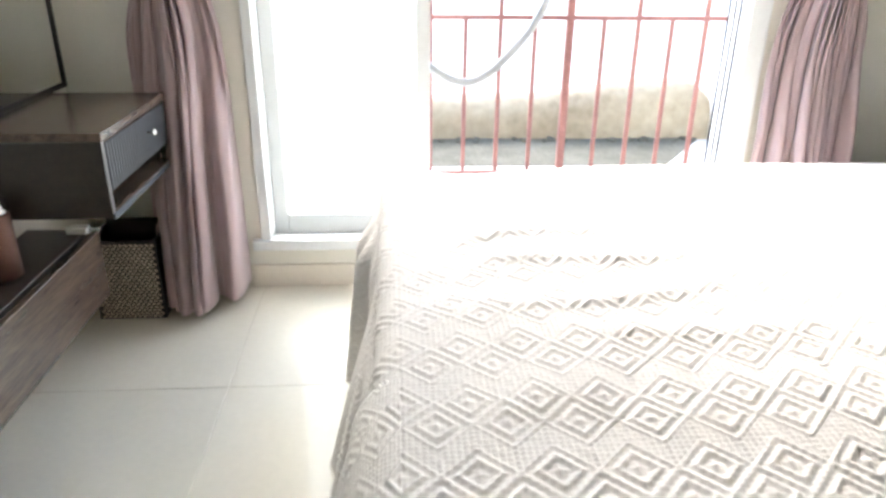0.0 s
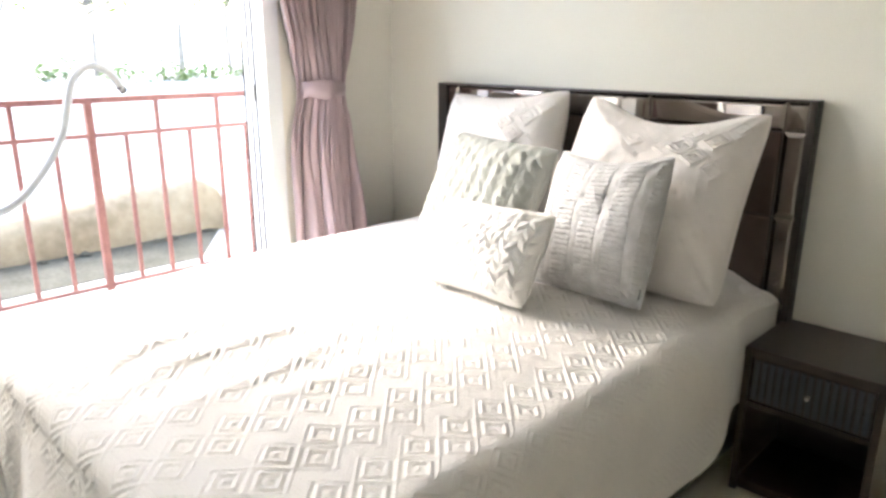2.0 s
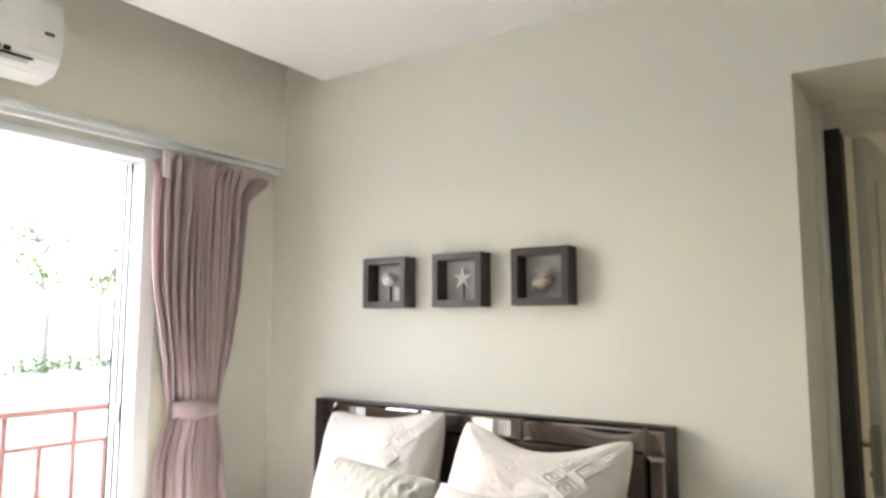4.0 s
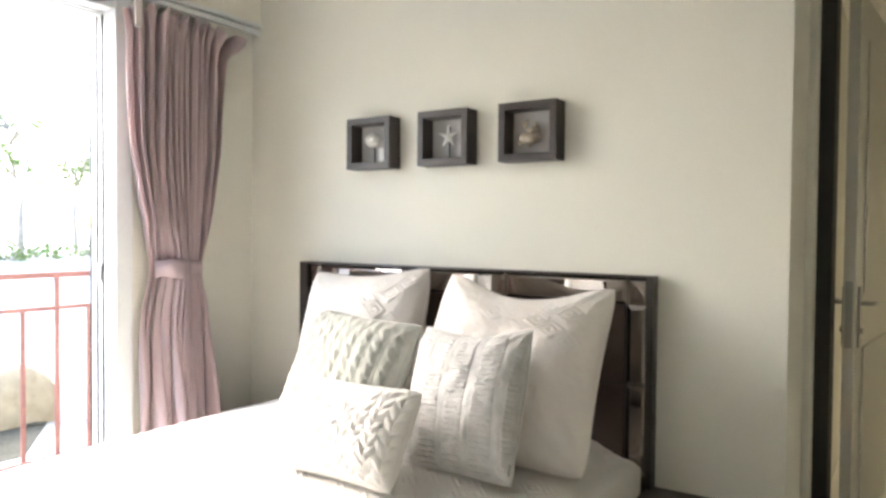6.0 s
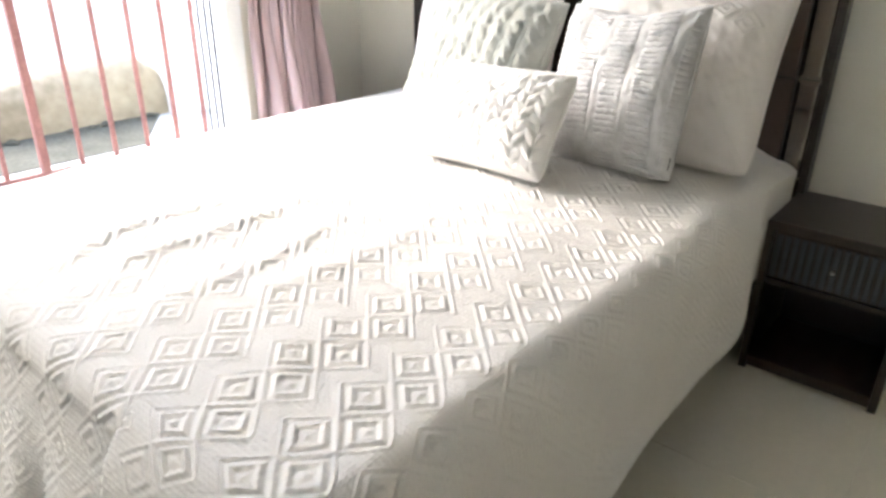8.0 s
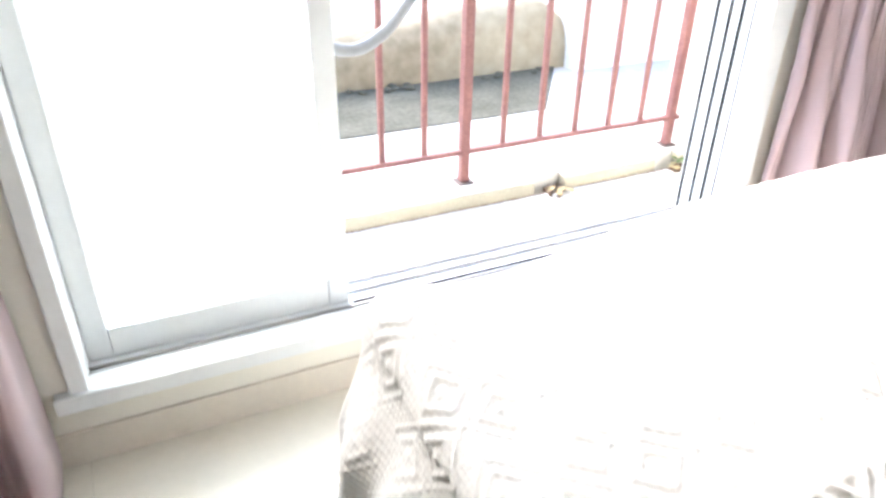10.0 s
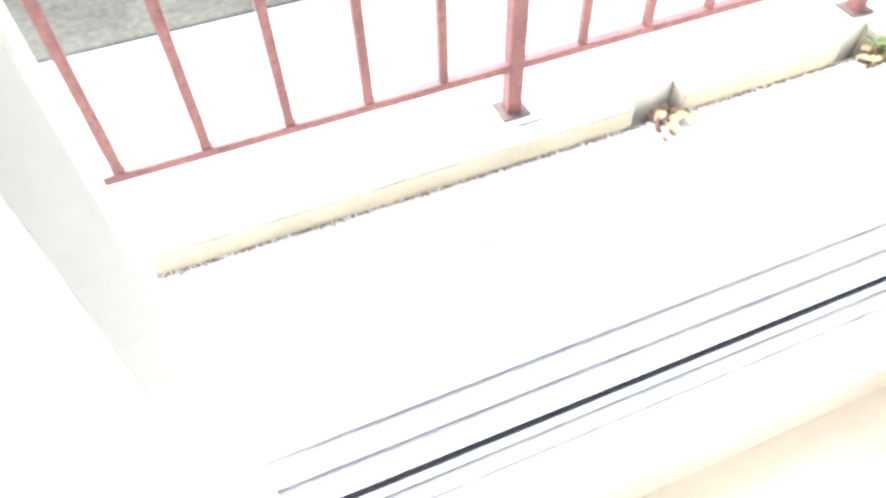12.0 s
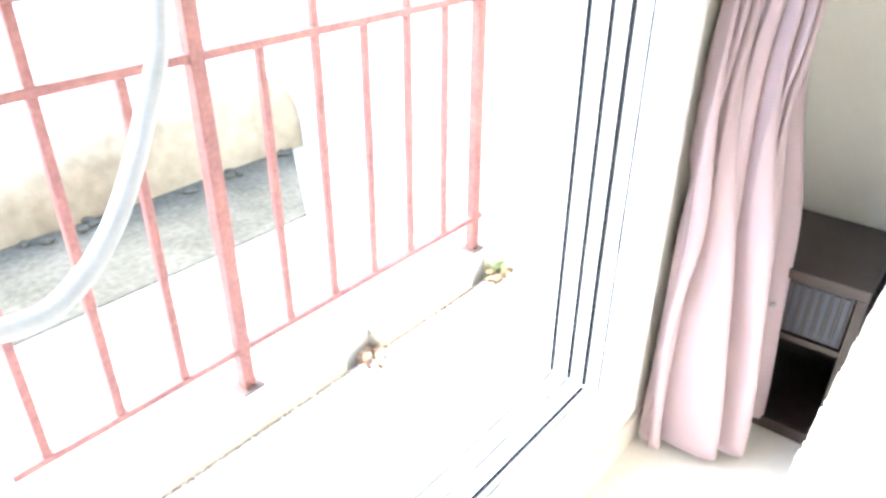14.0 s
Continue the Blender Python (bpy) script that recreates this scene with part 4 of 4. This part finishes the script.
for d in ((0.010, 0.034, my0, my0 + 0.014, 0.0, mz), (0.010, 0.034, my1 - 0.014, my1, 0.0, mz), (0.010, 0.034, my0 + 0.014, my1 - 0.014, 0.0, 0.015), (0.010, 0.034, my0 + 0.014, my1 - 0.014, mz - 0.014, mz)):
    part("frame_bar", box(*d, bevel=0.002), M_BLACK, mir)

con = thing("media_console", "floating ash brown media console under the shelf", "console")
CX, CZ0, CZ1, CY0, CY1 = -0.855, 0.185, 0.40, 0.35, 1.985
part("carcass", box(XL + 0.001, CX - 0.022, CY0, CY1 - 0.001, CZ0 + 0.002, CZ1 - 0.021, bevel=0.002), M_WOOD, con, "dark carcass")
part("top", box(XL + 0.001, CX - 0.030, CY0, CY1, CZ1 - 0.020, CZ1, bevel=0.003), M_WOOD, con, "dark top board")
for y0, y1 in ((CY0, 1.16), (1.163, CY1)):
    part("drop_front", box(CX - 0.0215, CX, y0, y1, CZ0, CZ1 - 0.006, bevel=0.004), M_ASH, con, "ash brown drop front")
can = thing("canister", "copper-brown lidded canister on the console", "canister", at=(-0.965, 1.66, CZ1))
part("jar", lathe([(0.040, 0.0), (0.046, 0.004), (0.046, 0.165), (0.042, 0.172)], 28), M_COPPER, can, smooth=True)
lid = part("lid", lathe([(0.044, 0.172), (0.048, 0.176), (0.048, 0.196), (0.040, 0.203), (0.008, 0.205)], 28), M_CHROME, can, "pale metal lid", True)
cloth = thing("charger", "small white plug-in charger lying on the console", "charger", at=(-0.90, 1.955, CZ1))
part("plug_body", box(-0.03, 0.03, -0.016, 0.016, 0.0, 0.020, bevel=0.005), M_PLAST, cloth)
part("lead", tube([(0.03, 0, 0.010), (0.045, 0.006, 0.008), (0.052, 0.018, 0.005), (0.040, 0.024, 0.005)], 0.003, 7), M_PLAST, cloth, "short white lead", True)

# basket with woven front
bk = thing("basket", "black storage basket with a tan and black woven front", "basket")
bx0, bx1, by0, by1, bz = -0.985, -0.765, 2.165, 2.335, 0.285
part("left_side", box(bx0, bx0 + 0.008, by0, by1, 0.0, bz, bevel=0.002), M_BLKW, bk)
part("right_side", box(bx1 - 0.008, bx1, by0, by1, 0.0, bz, bevel=0.002), M_BLKW, bk)
part("back_side", box(bx0 + 0.0085, bx1 - 0.0085, by1 - 0.008, by1, 0.0, bz + 0.02, bevel=0.002), M_BLKW, bk)
part("front_side", box(bx0 + 0.0085, bx1 - 0.0085, by0, by0 + 0.008, 0.0, bz, bevel=0.002), M_BLKW, bk)
part("bottom", box(bx0 + 0.0085, bx1 - 0.0085, by0 + 0.0085, by1 - 0.0085, 0.002, 0.010), M_BLKW, bk)
bm = bmesh.new()
box(-0.0068, 0.0068, -0.0035, 0.0, -0.0034, 0.0034, bevel=0.0015, seg=1, bm=bm)
strip = finish("woven_strip", bm, M_TANW)
rws, cls = 24, 12
for i in range(rws):
    for j in range(cls):
        o = part("woven_strip", strip, None, bk)
        o.matrix_world = pose(bx0 + 0.018 + (j + (0.5 if i % 2 else 0.0)) * 0.0166, by0 - 0.0002, 0.010 + i * 0.0113, 0, 28 if i % 2 else -28, 0)

# ---------- railing ----------
rl = thing("balcony_railing", "red-painted metal balcony railing, weathered", "railing")
RY, PITCH, PX = 3.204, 0.1545, 0.802
part("top_rail", box(-2.55, 1.768, RY - 0.022, RY + 0.022, 1.035, 1.062, bevel=0.004), M_RED, rl)
part("middle_rail", box(-2.55, 1.768, RY - 0.012, RY + 0.012, 0.883, 0.903, bevel=0.003), M_RED, rl)
part("bottom_rail", box(-2.55, 1.768, RY - 0.012, RY + 0.012, 0.180, 0.198, bevel=0.003), M_RED, rl)
full = finish("tall_bar", box(-0.0095, 0.0095, -0.0095, 0.0095, 0.199, 1.0345, bevel=0.002, seg=1), M_RED)
short = finish("short_bar", box(-0.009, 0.009, -0.009, 0.009, 0.199, 0.8825, bevel=0.002, seg=1), M_RED)
for k in range(-20, 14):
    x = PX + k * PITCH
    if not -2.5 < x < 1.75:
        continue
    if k % 6 == 0:
        post = part("post", box(x - 0.0165, x + 0.0165, RY - 0.0165, RY + 0.0165, 0.078, 1.0345, bevel=0.003), M_RED, rl, "thicker red post")
        part("base_plate", box(x - 0.032, x + 0.032, RY - 0.032, RY + 0.032, 0.0732, 0.0778, bevel=0.001), M_RUST, post, "dark steel base plate")
    else:
        o = part("tall_bar" if k % 2 == 0 else "short_bar", full if k % 2 == 0 else short, None, rl)
        o.location = (x, RY, 0)

# ---------- hose hooked over the rail ----------
pts = [(-0.35, 2.86, 1.05), (-0.18, 2.87, 0.965), (-0.02, 2.88, 0.865), (0.09, 2.89, 0.785), (0.17, 2.90, 0.725), (0.25, 2.91, 0.677), (0.33, 2.92, 0.662), (0.41, 2.935, 0.695), (0.475, 2.955, 0.748),
       (0.545, 3.0, 0.81), (0.60, 3.04, 0.868), (0.65, 3.06, 0.95), (0.685, 3.08, 1.055), (0.72, 3.10, 1.14), (0.785, 3.12, 1.192), (0.86, 3.14, 1.19), (0.92, 3.17, 1.145), (0.965, 3.20, 1.083)]
fine = []
for i in range(len(pts) - 1):
    p0, p1, p2, p3 = (Vector(pts[max(0, min(len(pts) - 1, i + d))]) for d in (-1, 0, 1, 2))
    for k in range(5):
        f = k / 5
        fine.append(0.5 * ((2 * p1) + (p2 - p0) * f + (2 * p0 - 5 * p1 + 4 * p2 - p3) * f * f + (3 * p1 - p0 - 3 * p2 + p3) * f ** 3))
hose = thing("hose", "white plastic hose looped over the balcony railing", "hose")
part("hose_tube", tube(fine, 0.0175, 12), M_HOSE, hose, smooth=True)
end = Vector(pts[-1])
part("end_fitting", tube([end + Vector((-0.020, -0.012, 0.028)), end + Vector((0.004, 0.002, 0.0))], 0.0185, 12), M_SLOT, hose, "dark end fitting", True)

# ---------- drain debris and weeds ----------
rng = random.Random(5)
def leaf_mesh(length, width):
    bm = bmesh.new()
    n = 5
    l, r, c = [], [], []
    for i in range(n + 1):
        f = i / n
        w = width * math.sin(math.pi * min(1, f * 0.92 + 0.06)) / 2
        z = length * 0.18 * math.sin(f * math.pi * 0.9)
        l.append(bm.verts.new((-w, f * length, z + 0.1 * w)))
        c.append(bm.verts.new((0, f * length, z - 0.12 * w)))
        r.append(bm.verts.new((w, f * length, z + 0.1 * w)))
    for i in range(n):
        bm.faces.new((l[i], c[i], c[i + 1], l[i + 1]))
        bm.faces.new((c[i], r[i], r[i + 1], c[i + 1]))
    return bm
for cx, cy, green, label in ((1.125, 3.085, 0, "brown leaf debris caught at a drain gap"), (1.70, 3.075, 5, "brown debris with a small green weed at a drain gap")):
    t = thing("leaf_debris", label, "debris", "", (cx, cy, 0.02))
    bm = bmesh.new()
    for _ in range(26):
        px, py = rng.gauss(0, 0.028), rng.gauss(0, 0.016)
        r = rng.uniform(0.005, 0.011)
        m = Matrix.Translation((px, py, r * 0.5)) @ Euler((rng.random() * 3, rng.random() * 3, rng.random() * 3)).to_matrix().to_4x4() @ Matrix.Diagonal((r * 1.6, r, r * 0.6, 1))
        bmesh.ops.create_icosphere(bm, subdivisions=1, radius=1, matrix=m)
    part("soil_clump", bm, M_SOIL, t)
    for k in range(6 + green):
        g = k >= 6
        o = part("leaf" if g else "dry_leaf", leaf_mesh(rng.uniform(0.035, 0.06) if g else rng.uniform(0.03, 0.055), rng.uniform(0.018, 0.028)), M_LEAF if g else M_LEAFD, t)
        o.matrix_local = Matrix.Translation((rng.gauss(0.012 if g else 0, 0.015), rng.gauss(0, 0.012), 0.018 if g else 0.008)) @ pose(0, 0, 0, rng.uniform(10, 50) if g else rng.uniform(-5, 15), 0, rng.uniform(0, 360))
for x, y in ((1.02, 2.80), (1.33, 2.87), (1.12, 2.68), (0.62, 2.92), (1.45, 2.97), (1.55, 2.86), (1.62, 2.93)):
    o = part("fallen_leaf", leaf_mesh(rng.uniform(0.025, 0.045), rng.uniform(0.008, 0.015)), M_LEAFD)
    o.matrix_world = pose(x, y, 0.022, 2, 0, rng.uniform(0, 360))
    tagged(o, "small dry leaf on the balcony floor", "leaf", "fallen leaves")

verts, faces = [], []
for _ in range(1500):
    gx = rng.uniform(0.0, 1.768)
    gy = 3.0985 - abs(rng.gauss(0, 0.004)) * (1 + 0.8 * noise.noise((gx * 6, 0, 0)))
    r = rng.uniform(0.0012, 0.0034)
    i, tw = len(verts), rng.uniform(0, 2)
    verts += [(gx + r * math.cos(tw + q * math.tau / 3), gy + r * math.sin(tw + q * math.tau / 3), 0.0201) for q in range(3)] + [(gx, gy, 0.0205 + r)]
    faces += [(i, i + 1, i + 3), (i + 1, i + 2, i + 3), (i + 2, i, i + 3)]
me = bpy.data.meshes.new("grit")
me.from_pydata(verts, [], faces)
me.materials.append(M_SOIL)
tagged(part("grit", me, None), "dark grit gathered along the foot of the kerb", "grit", kind="stuff")
crack = thing("kerb_crack", "thin dark joint line along the top of the kerb", "joint", kind="structure")
for x0, x1 in ((0.38, 0.95), (1.19, 1.42)):
    part("joint_line", tube([(x0 + (x1 - x0) * k / 12, 3.1506 + 0.0012 * noise.noise((k * 1.7, x0, 0)), 0.0735) for k in range(13)], 0.0013, 5), M_SEAL, crack)

# ---------- stones in the gutter, trees beyond ----------
for k in range(26):
    bm = bmesh.new()
    bmesh.ops.create_icosphere(bm, subdivisions=2, radius=1)
    for v in bm.verts:
        v.co *= 1 + 0.5 * noise.noise(v.co * 1.7 + Vector((k * 3.1, 0, 0)))
        v.co = Vector((v.co.x * (0.016 + 0.0010 * k), v.co.y * 0.017, v.co.z * 0.011))
    # same shade-darkened grey as the gutter
    o = part("stone", bm, M_SHADED, smooth=True)
    o.location = (rng.uniform(0.2, 2.0), rng.uniform(4.46, 4.54), 0.009)
    o.rotation_euler = (0, 0, rng.uniform(0, 6))
    tagged(o, "small rough stone lying in the gutter, shade put into its grey", "stone", "stones in the gutter")


def tree(x, y, base, height, spread, seed, leaves, label):
    rg = random.Random(seed)
    t = thing("tree", label, "tree", "trees beyond the garden wall", (x, y, base))
    limbs = [[Vector((0, 0, -0.15)), Vector((rg.gauss(0, 0.04), 0, height * 0.3)), Vector((rg.gauss(0, 0.1), 0.05, height * 0.62)), Vector((rg.gauss(0, 0.15), 0.05, height * 0.9))]]
    part("trunk", tube(limbs[0], [0.045, 0.035, 0.022, 0.008], 9), M_BARK, t, smooth=True)
    tips = []
    for k in range(9):
        a, f = rg.uniform(0, math.tau), rg.uniform(0.35, 0.9)
        s = limbs[0][1].lerp(limbs[0][3], f)
        e = s + Vector((math.cos(a) * spread * rg.uniform(0.5, 1), math.sin(a) * spread * rg.uniform(0.5, 1), height * rg.uniform(0.05, 0.22)))
        mid = s.lerp(e, 0.5) + Vector((0, 0, 0.06))
        part("limb", tube([s, mid, e], [0.026, 0.016, 0.006], 7), M_BARK, t, smooth=True)
        tips += [mid, e, s.lerp(e, 0.75)]
    verts, faces = [], []
    for _ in range(leaves):
        c = rg.choice(tips) + Vector((rg.gauss(0, 0.16), rg.gauss(0, 0.16), rg.gauss(0, 0.13))) * spread
        m = Euler((rg.uniform(-1.2, 1.2), rg.uniform(-1.2, 1.2), rg.uniform(0, 6.3))).to_matrix()
        L = rg.uniform(0.06, 0.12)
        i = len(verts)
        verts += [c + m @ Vector(p) for p in ((0, 0, 0), (L * 0.28, L * 0.5, 0.012), (0, L, 0), (-L * 0.28, L * 0.5, 0.012))]
        faces.append((i, i + 1, i + 2, i + 3))
    me = bpy.data.meshes.new("crown")
    me.from_pydata([tuple(v) for v in verts], [], faces)
    me.materials.append(M_LEAF)
    part("crown", me, None, t, "loose green leaves with gaps")


tree(4.15, 9.2, 0.85, 2.0, 0.62, 3, 260, "thin young garden tree with sparse green leaves")
tree(3.3, 9.9, 0.88, 1.5, 0.7, 4, 280, "low leafy garden tree with an open crown")
tree(2.2, 10.2, 0.88, 1.7, 0.8, 8, 280, "low spreading garden tree with light leaves")
tree(5.6, 10.5, 0.88, 2.0, 0.8, 9, 280, "leafy garden tree behind the wall")
def shrub(x, y, base, size, seed):
    rg = random.Random(seed)
    t = thing("shrub", "bright green low garden shrub", "shrub", "shrubs beyond the garden wall", (x, y, base))
    verts, faces = [], []
    for k in range(7):
        a = rg.uniform(0, 6.3)
        e = Vector((math.cos(a) * size * 0.6, math.sin(a) * size * 0.5, size * rg.uniform(0.5, 0.9)))
        part("stem", tube([(0, 0, -0.05), e * 0.5, e], [0.012, 0.008, 0.003], 6), M_BARK, t)
        for _ in range(17):
            c = e + Vector((rg.gauss(0, 0.3), rg.gauss(0, 0.3), rg.gauss(-0.05, 0.22))) * size
            m = Euler((rg.uniform(-1, 1), rg.uniform(-1, 1), rg.uniform(0, 6.3))).to_matrix()
            L = rg.uniform(0.05, 0.10)
            i = len(verts)
            verts += [c + m @ Vector(p) for p in ((0, 0, 0), (L * 0.3, L * 0.5, 0.01), (0, L, 0), (-L * 0.3, L * 0.5, 0.01))]
            faces.append((i, i + 1, i + 2, i + 3))
    me = bpy.data.meshes.new("foliage")
    me.from_pydata([tuple(v) for v in verts], [], faces)
    me.materials.append(M_LEAF)
    part("foliage", me, None, t)
for x, y, s, k in ((3.75, 8.7, 0.28, 1), (4.25, 8.8, 0.25, 2), (3.2, 8.8, 0.30, 3), (2.5, 9.0, 0.26, 4), (4.9, 8.9, 0.3, 5)):
    shrub(x, y, 0.78, s, k)

# ---------- floor tiles, last ----------
tagged(part("floor", box(XL - 0.15, 6.1, YB - 0.15, 2.60, -0.12, -0.004), M_GROUT), "large polished cream floor tiles", "floor", kind="structure")
floor = bpy.data.objects["floor"]
TS = 0.785
tile = finish("tile", box(-TS / 2 + 0.0007, TS / 2 - 0.0007, -TS / 2 + 0.0007, TS / 2 - 0.0007, -0.0035, 0.0, bevel=0.0008, seg=1), M_TILE)
def floor_tiles(x0, x1, y0, y1):
    """Whole tiles laid from the joint lines, cut at the room's edges."""
    i0, i1 = math.floor((x0 - 1.10) / TS), math.ceil((x1 - 1.10) / TS)
    j0, j1 = math.floor((y0 - 0.17) / TS), math.ceil((y1 - 0.17) / TS)
    for i in range(i0, i1):
        for j in range(j0, j1):
            ax, bx = max(x0, 1.10 + i * TS), min(x1, 1.10 + (i + 1) * TS)
            ay, by = max(y0, 0.17 + j * TS), min(y1, 0.17 + (j + 1) * TS)
            if bx - ax < 0.01 or by - ay < 0.01:
                continue
            if bx - ax > TS - 0.001 and by - ay > TS - 0.001:
                o = part("tile", tile, None, floor)
                o.location = ((ax + bx) / 2, (ay + by) / 2, 0)
            else:
                part("tile", box(ax + 0.0007, bx - 0.0007, ay + 0.0007, by - 0.0007, -0.0035, 0.0, bevel=0.0008, seg=1), M_TILE, floor)
floor_tiles(XL, XH, YB, YW)
floor_tiles(XH, 5.95, -1.10, 0.165)
